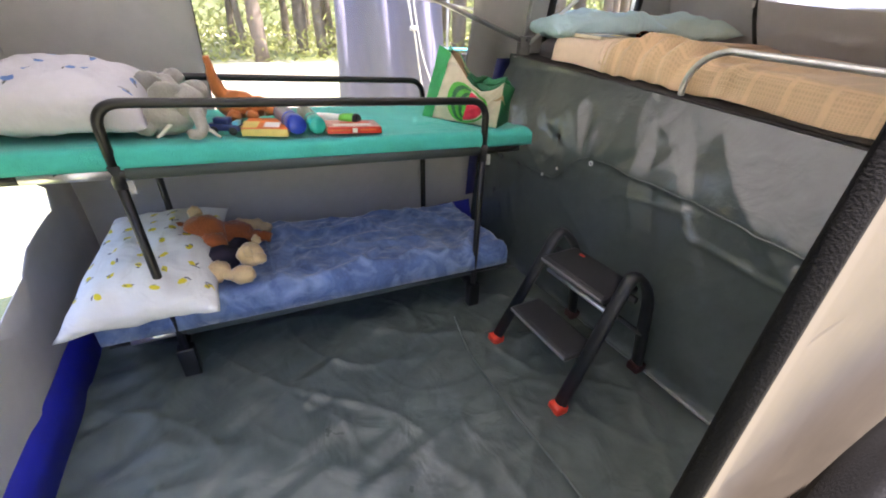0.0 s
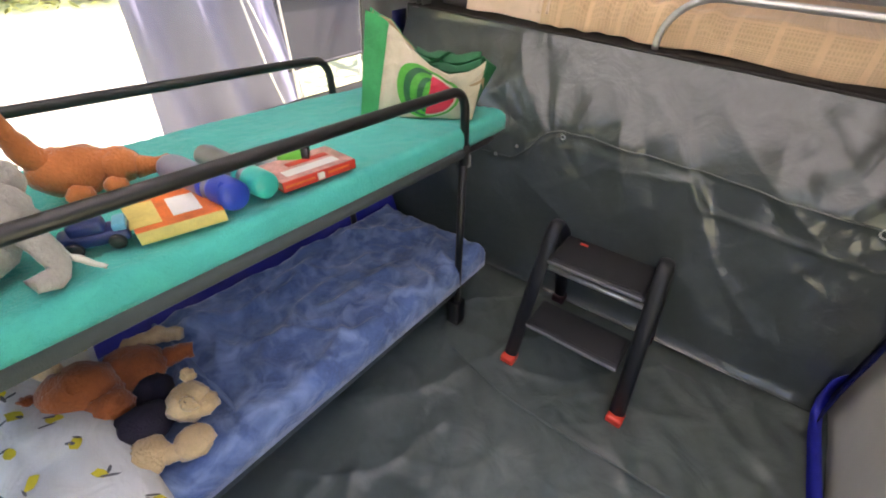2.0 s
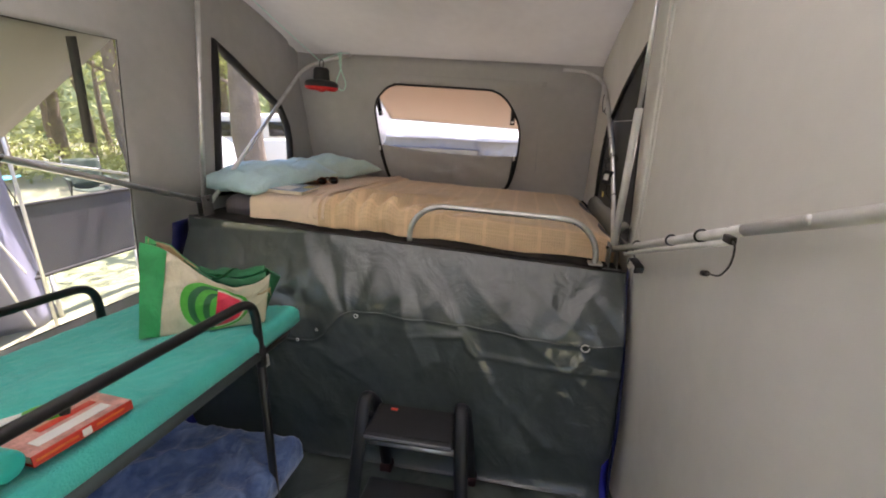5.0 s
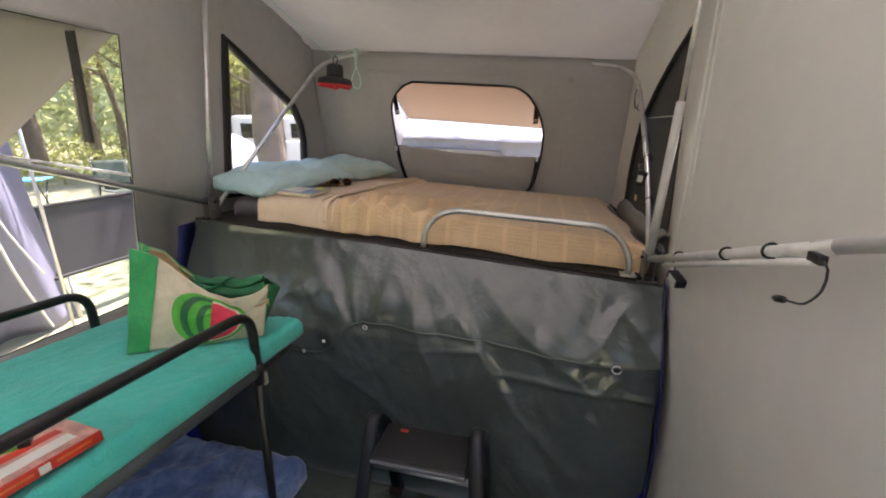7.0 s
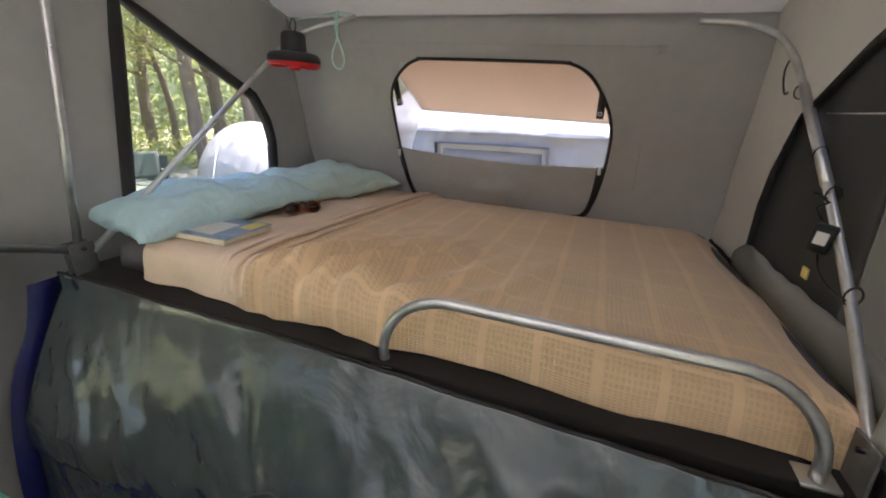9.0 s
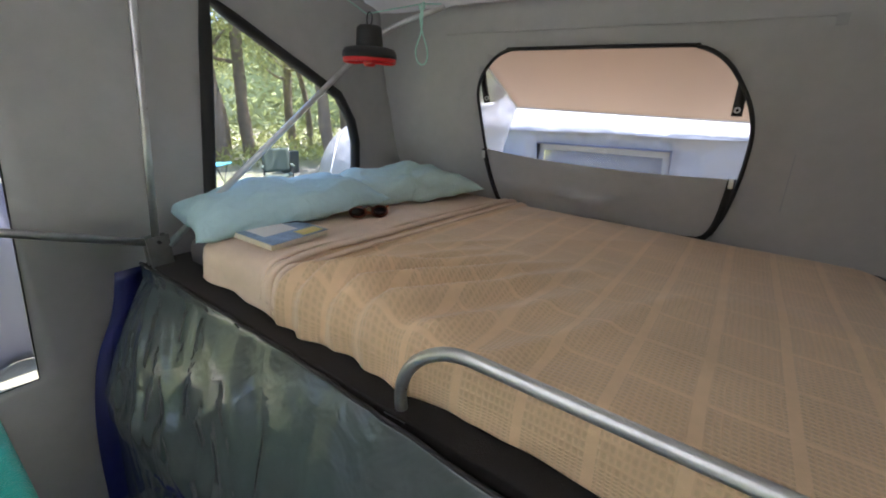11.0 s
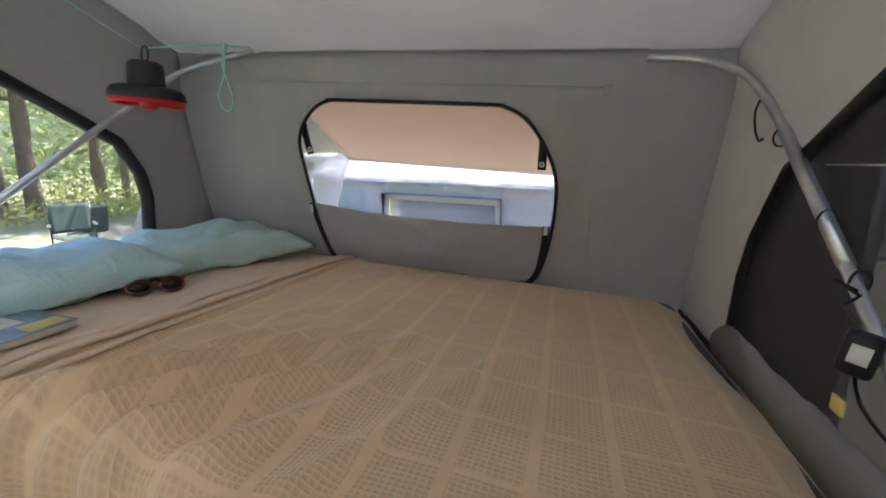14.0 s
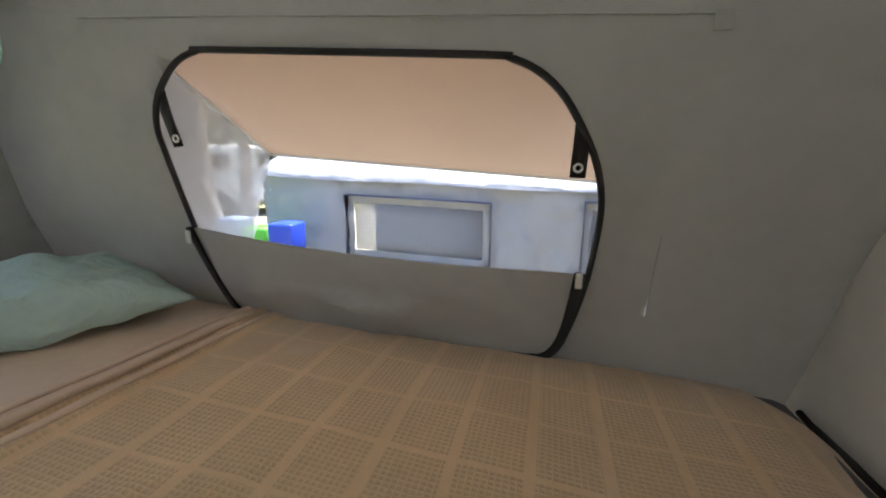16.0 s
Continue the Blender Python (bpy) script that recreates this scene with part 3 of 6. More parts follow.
# sewn pole sleeve down the wall beside the upright pole
for y0, y1, r in ((-0.045, -0.075, 0.007), (-0.085, -0.13, 0.004)):
    ridge = [east_place(y0 + (y1 - y0) * i / 24, 0.95 + 1.42 * i / 24) + Vector((-0.006, 0, 0)) for i in range(25)]
    tagged(part("trim_wall_seam", tube(bmesh.new(), ridge, r, sides=6), LIT_CANVAS), "sewn seam ridge down the canvas wall", "seam", kind="structure")

# hem lines in the back wall and roof seams
for zp, xa, xb, r in ((1.965, 0.33, 1.69, 0.002), (2.085, 0.3, 1.82, 0.003)):
    h = part("trim_hem", tube(bmesh.new(), [back_place(xa + (xb - xa) * i / 30, zp) + Vector((0, -0.004, 0)) for i in range(31)], r, sides=6), CANVAS)
    tagged(h, "stitched hem line across the canvas", "seam", kind="structure")
pt = back_place(1.7, 1.955)
tagged(part("trim_patch", boxed(pt + Vector((-0.014, -0.006, -0.016)), pt + Vector((0.014, -0.004, 0.016)), 0.0008), material("patch_cloth", (0.36, 0.35, 0.34), 0.9)), "small dark reinforcing patch on canvas", "patch", kind="structure")


# ---- poles ----
def rod(name, lines, r, mat, label, category="tent pole"):
    first = lines[0][0]
    t = thing(name, first, label, category)
    part("tube", tubes(lines, r, sides=12), mat, t)
    return t


baseL, baseR = Vector((0.0, 0.0, 1.205)), Vector((2.0, 0.0, 1.078))
# fan bow over the bed
bow = thing("bed_bow", baseL, "bent galvanised steel tent bow over the bed", "tent pole")
part("tube", tubes([bend_line([baseL + Vector((0.01, 0.03, -0.02)), (0.025, 1.125, 1.99), (0.345, 1.178, 2.049)], 0.17, 12)], 0.0115), GALV, bow)
part("tube", tubes([smooth_line([baseR + Vector((0.005, 0.02, -0.02)), (2.03, 0.28, 1.262), (2.05, 0.55, 1.455), (2.058, 0.85, 1.685), (2.055, 0.99, 1.787), (2.035, 1.09, 1.856), (1.985, 1.16, 1.9), (1.91, 1.195, 1.924), (1.81, 1.208, 1.936)], 0.03)], 0.0108, sides=12), GALV, bow)
part("sleeve", tubes([[(2.0495, 0.53, 1.441), (2.058, 0.85, 1.686)]], 0.0138, sides=14), GALV, bow, "wider dull outer tube")
p1 = rod("upright_pole", [[baseL, (0.021, 0.038, 1.6), (0.073, 0.103, 2.33)]], 0.0115, GALV, "slim galvanised upright tent pole beside the bed")
p2 = rod("upright_pole", [[baseR, (2.03, 0.012, 1.65)]], 0.016, SILVER_PAINT, "pale telescopic upright tent pole beside the bed")
part("inner_tube", tubes([[(2.03, 0.012, 1.64), (2.045, -0.01, 2.28)]], 0.0095), GALV, p2, "bare inner tube")
p3 = rod("spreader_bar", [[baseL + Vector((0, -0.02, 0.0)), (0.0, -0.8, 1.47), (0.0, -1.5, 1.7)]], 0.0125, GALV, "slim galvanised spreader bar across the window")
p4 = rod("spreader_bar", [[baseR + Vector((0, -0.02, 0)), (2.025, -0.95, 1.39)], [(2.025, -0.9, 1.375), (2.04, -1.24, 1.485), (2.04, -1.62, 1.61)]], 0.0125, SILVER_PAINT, "telescopic spreader bar along the canvas wall")
part("outer_tube", tubes([[(2.04, -1.27, 1.495), (2.045, -1.7, 1.635)]], 0.0142), GALV, p4, "wider galvanised outer tube")
part("light_strip", tubes([[(1.995, -0.22, 1.118), (2.005, -0.94, 1.362)]], 0.007, sides=8), SILVER_PAINT, p4, "slim white strip light tied to bar")
part("bolt", ball(bmesh.new(), (2.024, -1.12, 1.448), (0.006, 0.009, 0.009)), GALV, p4)
DULL_STEEL = material("dull_grey_steel", (0.2, 0.2, 0.2), 0.5, metal=0.6, var=0.25, scale=20, bump=0.2, bump_scale=200)
for b in (baseL, baseR):
    br = thing("pole_bracket", b, "galvanised steel pole bracket bolted to bed board", "bracket")
    bm = bmesh.new()
    box(bm, b + Vector((-0.02, -0.035, -0.085)), b + Vector((-0.014, 0.035, 0.02)), 0.002)
    box(bm, b + Vector((0.014, -0.035, -0.085)), b + Vector((0.02, 0.035, 0.02)), 0.002)
    box(bm, b + Vector((-0.04, -0.04, -0.092)), b + Vector((0.04, 0.04, -0.085)), 0.002)
    part("plate", bm, DULL_STEEL, br)
    part("bolt", tubes([[b + Vector((-0.03, 0, 0)), b + Vector((0.03, 0, 0))]], 0.006, sides=8), BLACK_STEEL, br)


# ---- the raised bed ----
board = part("bed_board", placed(boxed((-0.05, -0.03, -0.035), (2.045, 1.49, 0.0), 0.006), Matrix.Translation((0, 0, 1.127)) @ Matrix.Rotation(math.atan(LEAN_X), 4, "Y")), BASE_BOARD)
tagged(board, "dark brown carpeted board under the mattress", "bed base")
rail = thing("trailer_body", (1.0, 0.8, 0.0), "dark steel trailer body under the raised bed", "trailer")
part("body", boxed((0.0, 0.12, 0.3), (2.0, 1.45, deck(2) - 0.05), 0.02), BLACK_STEEL, rail)
for x in (0.06, 1.94):
    for y in (0.2, 1.38):
        part("stand", boxed((x - 0.03, y - 0.03, -0.05), (x + 0.03, y + 0.03, 0.32), 0.005), BLACK_STEEL, rail)


def bed_top(x, y):
    return 1.243 - LEAN_X * x - 0.03 * y


def slab(x0, x1, y0, y1, top, bottom, r, nx, ny, wrinkle):
    """A soft slab: top grid that rolls over its edges to the bottom height."""
    bm = bmesh.new()
    xs = np.linspace(-1, 1, nx)
    ys = np.linspace(-1, 1, ny)
    g = []
    for a in xs:
        row = []
        for b in ys:
            e = max(abs(a) ** 1, 0), max(abs(b), 0)
            k = 0.86
            da, db = max(0, (abs(a) - k) / (1 - k)), max(0, (abs(b) - k) / (1 - k))
            px = math.copysign(min(abs(a), k) / k * ((x1 - x0) / 2 - r) + r * math.sin(min(1, da * 1.6) * math.pi / 2), a)
            py = math.copysign(min(abs(b), k) / k * ((y1 - y0) / 2 - r) + r * math.sin(min(1, db * 1.6) * math.pi / 2), b)
            X, Y = (x0 + x1) / 2 + px, (y0 + y1) / 2 + py
            t, lo = top(X, Y), bottom(X, Y)
            d = max(da, db)
            if d < 0.625:
                z = t - r * (1 - math.cos(d * 1.6 * math.pi / 2))
            else:
                z = t - r - (d - 0.625) / 0.375 * (t - r - lo)
            z += wrinkle(X, Y) * (1 - min(1, d * 1.2))
            row.append(bm.verts.new((X, Y, z)))
        g.append(row)
    for i in range(nx - 1):
        for j in range(ny - 1):
            bm.faces.new((g[i][j], g[i + 1][j], g[i + 1][j + 1], g[i][j + 1]))
    rim = [g[i][0] for i in range(nx)] + [g[-1][j] for j in range(1, ny)] + [g[i][-1] for i in range(nx - 2, -1, -1)] + [g[0][j] for j in range(ny - 2, 0, -1)]
    try:
        bm.faces.new(rim[::-1])
    except ValueError:
        pass
    bmesh.ops.recalc_face_normals(bm, faces=bm.faces)
    return bm


mat_bed = part("mattress", slab(0.06, 2.035, 0.075, 1.48, lambda x, y: bed_top(x, y) - 0.012, lambda x, y: deck(x) + 0.002, 0.05, 60, 50, lambda x, y: 0.004 * wob(x * 5, y * 5)), GREY_SHEET)
tagged(mat_bed, "thick foam mattress in a dark grey fitted sheet", "mattress")


def weave_material():
    """Tan cellular blanket: waffle cells with small holes, crossed by smooth bands."""
    m = material("tan_cellular_blanket", (0.78, 0.555, 0.34), 0.72, var=0.1, scale=5, bump=0.2, bump_scale=300, sheen=0.3)
    n, l = m.node_tree.nodes, m.node_tree.links
    b = n["Principled BSDF"]
    tc = n.new("ShaderNodeTexCoord")
    sp = n.new("ShaderNodeSeparateXYZ")
    l.new(tc.outputs["UV"], sp.inputs[0])

    def op(kind, a, v=None, c=None):
        k = n.new("ShaderNodeMath")
        k.operation = kind
        l.new(a, k.inputs[0]) if not isinstance(a, float) else None
        for i, q in ((1, v), (2, c)):
            if isinstance(q, float):
                k.inputs[i].default_value = q
            elif q is not None:
                l.new(q, k.inputs[i])
        return k.outputs[0]

    wn2 = n.new("ShaderNodeTexNoise")
    wn2.inputs["Scale"].default_value = 2.5
    l.new(tc.outputs["Object"], wn2.inputs["Vector"])
    warp = op("MULTIPLY_ADD", wn2.outputs[0], 0.014, -0.007)
    X, Y = op("ADD", sp.outputs["X"], warp), op("ADD", sp.outputs["Y"], warp)

    def bands(v, pitch, wide):
        f = op("FRACT", op("DIVIDE", v, pitch))
        return op("LESS_THAN", op("ABSOLUTE", op("SUBTRACT", f, 0.5)), wide)

    def wave(v, pitch):
        return op("ABSOLUTE", op("SINE", op("MULTIPLY", v, math.pi / pitch)))

    plain = op("MAXIMUM", bands(X, 0.125, 0.075), bands(Y, 0.15, 0.035))
    cell = op("MULTIPLY", wave(X, 0.011), wave(Y, 0.011))
    one = n.new("ShaderNodeMath")
    one.operation = "SUBTRACT"
    one.inputs[0].default_value = 1.0
    l.new(plain, one.inputs[1])
    hole = op("MULTIPLY", op("SMOOTH_MIN", cell, 0.8, 0.1), one.outputs[0])
    src = b.inputs["Base Color"].links[0].from_socket
    mx = n.new("ShaderNodeMix")
    mx.data_type = "RGBA"
    l.new(op("MULTIPLY_ADD", op("POWER", hole, 2.0), 0.25, op("MULTIPLY", one.outputs[0], 0.09)), mx.inputs["Factor"])
    l.new(src, mx.inputs["A"])
    mx.inputs["B"].default_value = (0.24, 0.165, 0.08, 1)
    l.new(mx.outputs["Result"], b.inputs["Base Color"])
    bp = n.new("ShaderNodeBump")
    bp.inputs["Strength"].default_value, bp.inputs["Distance"].default_value = 0.5, 0.003
    bp.invert = True
    l.new(hole, bp.inputs["Height"])
    old = b.inputs["Normal"].links[0].from_socket
    l.new(old, bp.inputs["Normal"])
    l.new(bp.outputs[0], b.inputs["Normal"])
    return m


BLANKET = weave_material()
TURN_DOWN = material("tan_sheet_fold", (0.78, 0.6, 0.46), 0.6, var=0.08, scale=5, bump=0.2, bump_scale=350, big_bump=0.2, big_scale=7)


def blanket_place(x, s):
    """s from the back edge (0) over the top to the front (0.8) and down the front (1)."""
    front = 0.045 + 0.012 * wob(x * 4, 0, 2)
    if s < 0.8:
        y = 1.49 - (1.49 - front - 0.05) * s / 0.8
        d = 0.0
    else:
        d = (s - 0.8) / 0.2
        y = front + 0.05 * (1 - math.sin(min(1, d * 1.8) * math.pi / 2))
    z = bed_top(x, y) + 0.004
    drop = max(0, z - 0.035 - deck(x) - 0.012) * (0.9 + 0.22 * wob(x * 3.5, 3, 1)) if x < 1.95 else z - 0.05 - deck(x)
    if d > 0:
        q = min(1, d * 1.8)
        z -= 0.05 * (1 - math.cos(q * math.pi / 2)) + max(0, (d - 0.35) / 0.65) * drop
        y -= 0.012 * max(0, d - 0.3) * (1 + wob(x * 9, d * 2, 5))
    if y > 1.3:
        z -= 0.03 * ((y - 1.3) / 0.19) ** 2
    e = max(0, (x - 1.9) / 0.14)
    z -= 0.05 * e * e
    amp = (1 - min(1, d * 2)) * min(1, max(0, (1.46 - y) / 0.1))
    k = max(0, 1 - abs(x - 0.86) / 0.34) * max(0.12, 1 - max(0, y - 0.15) / 0.8)
    pf = x - 0.42 * y + 0.05 * wob(y * 2.2, x, 51)
    for c, h, w in ((0.66, 0.04, 0.034), (0.755, 0.062, 0.042), (0.85, 0.046, 0.034), (0.95, 0.05, 0.045), (1.06, 0.026, 0.04), (1.2, 0.018, 0.04)):
        ridge = math.exp(-((pf - c) / w) ** 2) if pf < c else math.exp(-((pf - c) / (w * 0.55)) ** 2)
        z += h * ridge * max(0, min(1, (0.75 + 0.5 * wob(c * 20, 1) - y) / 0.5)) * (1 - 0.75 * min(1, d * 1.5))
        y -= 0.5 * h * ridge * min(1, d * 2)
    fold = wob(x * 5.5 - y * 2.2, y * 1.6 + x * 0.5, 31)
    z += amp * (0.006 * wob(x * 3, y * 2.5, 4) + k * (0.016 * abs(fold) ** 0.8 + 0.012 * wob(x * 13 - y * 5, y * 3, 8) + 0.022 * crease(x * 3.6 - y * 1.4, y * 1.2 + x * 0.4, 77, 4)) + 0.005 * crease(x * 2.0, y * 1.5, 90, 5))
    for c, h, w in ((0.56, 0.012, 0.012), (0.605, 0.016, 0.013), (0.65, 0.012, 0.012)):
        cx = c + 0.03 * (y - 0.4) + 0.012 * wob(y * 3, c, 2)
        z += (1 - min(1, d)) * h * math.exp(-((x - cx) / w) ** 2)
    if d > 0:
        y -= 0.014 * (wob(x * 7 + d, d * 1.3, 17) + 0.2) * d * max(0.3, 1 - abs(x - 0.6) / 0.7)
    return Vector((x, y, z))


def blanket_cloth():
    """The spread blanket, with its cloth's length and width kept for the weave."""
    nu, nv = 200, 170
    bm = bmesh.new()
    uv = bm.loops.layers.uv.new("cloth")
    g, w = [], {}
    for i in range(nu + 1):
        row = []
        for j in range(nv + 1):
            x, t = 0.6 + 1.44 * i / nu, j / nv
            vert = bm.verts.new(blanket_place(x, t))
            w[vert] = (x, -1.74 * t if t < 0.8 else -1.392 - 0.85 * (t - 0.8))
            row.append(vert)
        g.append(row)
    for i in range(nu):
        for j in range(nv):
            f = bm.faces.new((g[i][j], g[i + 1][j], g[i + 1][j + 1], g[i][j + 1]))
            for lo in f.loops:
                lo[uv].uv = w[lo.vert]
    bm.normal_update()
    bmesh.ops.solidify(bm, geom=bm.faces, thickness=0.004)
    return bm


blanket = thing("blanket", (1.1, 0.75, bed_top(1.1, 0.75)), "tan cellular blanket spread rumpled over the mattress", "blanket")
part("cover", blanket_cloth(), BLANKET, blanket)
part("turned_edge", surface(lambda u, v: blanket_place(u, v) + Vector((0, -0.002, 0.003)), 60, 130, u=(0.23, 0.61), thick=0.004), TURN_DOWN, blanket, "smooth tan top edge folded back")

for cx, r in ((0.555, 0.010), (0.598, 0.015), (0.64, 0.010)):
    L = []
    for i in range(46):
        q = blanket_place(cx + 0.03 * (1 - i / 45) + 0.012 * wob(i * 0.13, cx * 20, 4), 0.02 + 0.93 * i / 45)
        L.append(q + Vector((0, 0, 0.009)))
    part("fold", tube(bmesh.new(), L, r, sides=8, flat=0.7), TURN_DOWN, blanket, "rolled fold of the blanket edge")

guard = thing("bed_guard_rail", (1.09, -0.012, deck(1.09)), "low silver hoop guard rail fixed to bed edge", "guard rail")
gz = [deck(1.09) - 0.002, deck(1.93) + 0.006]
hoop = [Vector((1.09, -0.008, gz[0] - 0.01))]
for i in range(15):
    a = math.pi / 2 * i / 14
    hoop.append(Vector((1.09 + 0.16 * (1 - math.cos(a)), -0.01, gz[0] + 0.02 + 0.15 * math.sin(a))))
for i in range(15):
    a = math.pi / 2 * (1 - i / 14)
    hoop.append(Vector((1.93 - 0.16 * (1 - math.cos(a)), -0.01, gz[1] + 0.02 + 0.167 * math.sin(a))))
hoop.append(Vector((1.93, -0.008, gz[1] - 0.01)))
part("tube", tubes([hoop], 0.0125, sides=14), GALV, guard)
for x, z in ((1.09, gz[0]), (1.93, gz[1])):
    part("foot_plate", boxed((x - 0.03, -0.03, z - 0.012), (x + 0.03, 0.025, z - 0.003), 0.003), GALV, guard)

PATTERN_BLUE = material("faded_blue_green_cotton", (0.48, 0.63, 0.6), 0.85, var=0.08, scale=5, bump=0.2, bump_scale=350, dirt=(0.56, 0.66, 0.5), dirt_scale=7, dirt_amount=0.5, big_bump=0.5, big_scale=9)
PILLOW_TILT = Matrix.Rotation(math.atan(LEAN_X), 4, "Y")
pa = part("pillow", placed(cushion(0.72, 0.46, 0.085, 1.3, 0.024), Matrix.Translation((0.12, 0.40, bed_top(0.14, 0.4) + 0.052)) @ PILLOW_TILT @ pose(0, 0, 0, 0, -3, 80)), LIGHT_BLUE)
tagged(pa, "pale blue cotton pillow lying flat on bed", "pillow", "pillows on the bed")
pb = part("pillow", placed(cushion(0.72, 0.46, 0.092, 4.1, 0.022), Matrix.Translation((0.165, 1.03, bed_top(0.12, 1.06) + 0.05)) @ PILLOW_TILT @ pose(0, 0, 0, 0, -2, 66)), PATTERN_BLUE)
tagged(pb, "pale blue cotton pillow slumped by the back wall", "pillow", "pillows on the bed")

# ---- bunk bed ----
ON_SLOPE[0] = True
FX, BX = 0.755, 0.12      # front and back tubes
YA, YB = -0.715, -1.985   # posts
bunk = thing("bunk_bed", (0.44, -1.4, 0.0), "black steel camping bunk bed with sling bases", "bunk bed")


def bunk_frame(z, y0, y1, fx):
    return bend_line([(fx, (y0 + y1) / 2, z), (fx, y0, z), (BX, y0, z), (BX, y1, z), (fx, y1, z), (fx, (y0 + y1) / 2 - 0.001, z)], 0.09, 8)


for z, nm, fx, yend in ((0.82, "upper_frame", FX, -2.29), (0.205, "lower_frame", FX - 0.02, -2.22)):
    part(nm, tubes([bunk_frame(z, -0.505, yend, fx)], 0.0145), BLACK_STEEL, bunk)
    part("sling", surface(lambda u, v: Vector((u, v, z - 0.012 - 0.02 * math.sin(math.pi * (u - BX) / (FX - BX)))), 12, 30, u=(BX + 0.005, fx - 0.005), v=(yend + 0.02, -0.52), thick=0.004), SLING, bunk, "dark green fabric sling")
    part("sleeve", tubes([[(fx, -0.74, z), (fx, -1.2, z), (fx, -1.96, z)]], 0.02), SLING, bunk, "dark green fabric sleeve")
    part("sleeve", tubes([[(BX, -0.74, z), (BX, -1.2, z), (BX, -1.96, z)]], 0.02), SLING, bunk, "dark green fabric sleeve")
    part("frame_end", tubes([[(fx, -1.99, z), (fx, yend + 0.09, z)]], 0.0152, sides=12), GALV, bunk, "bare worn steel end of the frame")
for x in (FX, BX):
    part("guard_rail", tubes([bend_line([(x, YA, 0.82), (x, YA, 1.02), (x, YB, 1.02), (x, YB, 0.82)], 0.075, 9)], 0.0145, sides=12), BLACK_STEEL, bunk)
    for y in (YA, YB):
        part("leg", tubes([[(x - 0.002, y, 0.83), (x - 0.012 * (x > 0.5), y, 0.4), (x - 0.02 * (x > 0.5), y, 0.012)]], 0.0145, sides=12), BLACK_STEEL, bunk)
        part("collar", tubes([[(x - 0.002, y, 0.775), (x - 0.002, y, 0.845)]], 0.019, sides=12), BLACK_STEEL, bunk)
        part("strap", boxed((x - 0.005, y + 0.018, 0.755), (x + 0.005, y + 0.036, 0.80), 0.003), material("white_webbing", (0.4, 0.4, 0.38), 0.8) if "white_webbing" not in bpy.data.materials else bpy.data.materials["white_webbing"], bunk, "pale webbing strap")
        part("foot", boxed((x - 0.045, y - 0.03, 0.0), (x + 0.005, y + 0.03, 0.13), 0.006), BLACK_STEEL, bunk)
for y in (YA, YB):
    part("foot_bar", boxed((BX, y - 0.015, 0.1), (FX, y + 0.015, 0.13), 0.004), BLACK_STEEL, bunk)


def towel_wrinkle(x, y):
    return 0.0035 * wob(x * 45, y * 45, 2) + 0.008 * wob(x * 4, y * 2, 7) + 0.004 * wob(x * 11, y * 5, 3) + 0.01 * max(0, wob(x * 6 + y * 2, y * 1.5, 19))


upper = thing("mattress", (0.44, -1.43, 0.83), "thin bunk mattress under a turquoise terry cover", "mattress")
part("foam", boxed((BX + 0.01, -2.28, 0.826), (FX - 0.008, -0.52, 0.85), 0.01), SLING, upper, "dark green mattress base")
part("terry_cover", slab(BX - 0.005, FX + 0.008, -2.3, -0.47, lambda x, y: 0.896 + 0.006 * wob(x * 3, y * 2, 5), lambda x, y: 0.832 + 0.006 * wob(x * 9, y * 9, 8), 0.028, 80, 190, towel_wrinkle), TOWEL, upper)


def velour_wrinkle(x, y):
    k = 0.016 * wob(x * 3, y * 3, 2) + 0.022 * abs(wob(x * 6 + y * 3.5, y * 2.2 - x * 2, 2)) + 0.006 * wob(x * 14 + y * 6, y * 7, 6) + 0.02 * crease(x * 4 + y * 2, y * 2.2 - x, 12, 4) + 0.014 * crease(x * 5 - y * 3, y * 4 + x * 2, 34, 4) + 0.009 * crease(x * 9 + y * 5, y * 8, 55, 4)
    return k * min(1, max(0.1, (y + 1.7) / 0.15))


lower = thing("mattress", (0.44, -1.43, 0.22), "bunk mattress in rumpled blue velour sheet", "mattress")
part("body", slab(BX + 0.05, FX - 0.002, -2.21, -0.53, lambda x, y: 0.335 - 0.01 * (y + 1.5), lambda x, y: 0.218, 0.045, 70, 150, velour_wrinkle), BLUE_VELVET, lower)
part("sheet_edge", surface(lambda u, v: Vector((BX + 0.06 + (FX - BX - 0.068) * u, -1.625 + 0.014 * v, 0.341 + 0.004 * math.sin(v * math.pi) + (-(u - 0.93) * 0.6 if u > 0.93 else 0))), 40, 4, thick=0.003), material("blue_sheet_hem", (0.2, 0.28, 0.48), 0.85, var=0.2, scale=9), lower, "paler blue hem of the sheet")

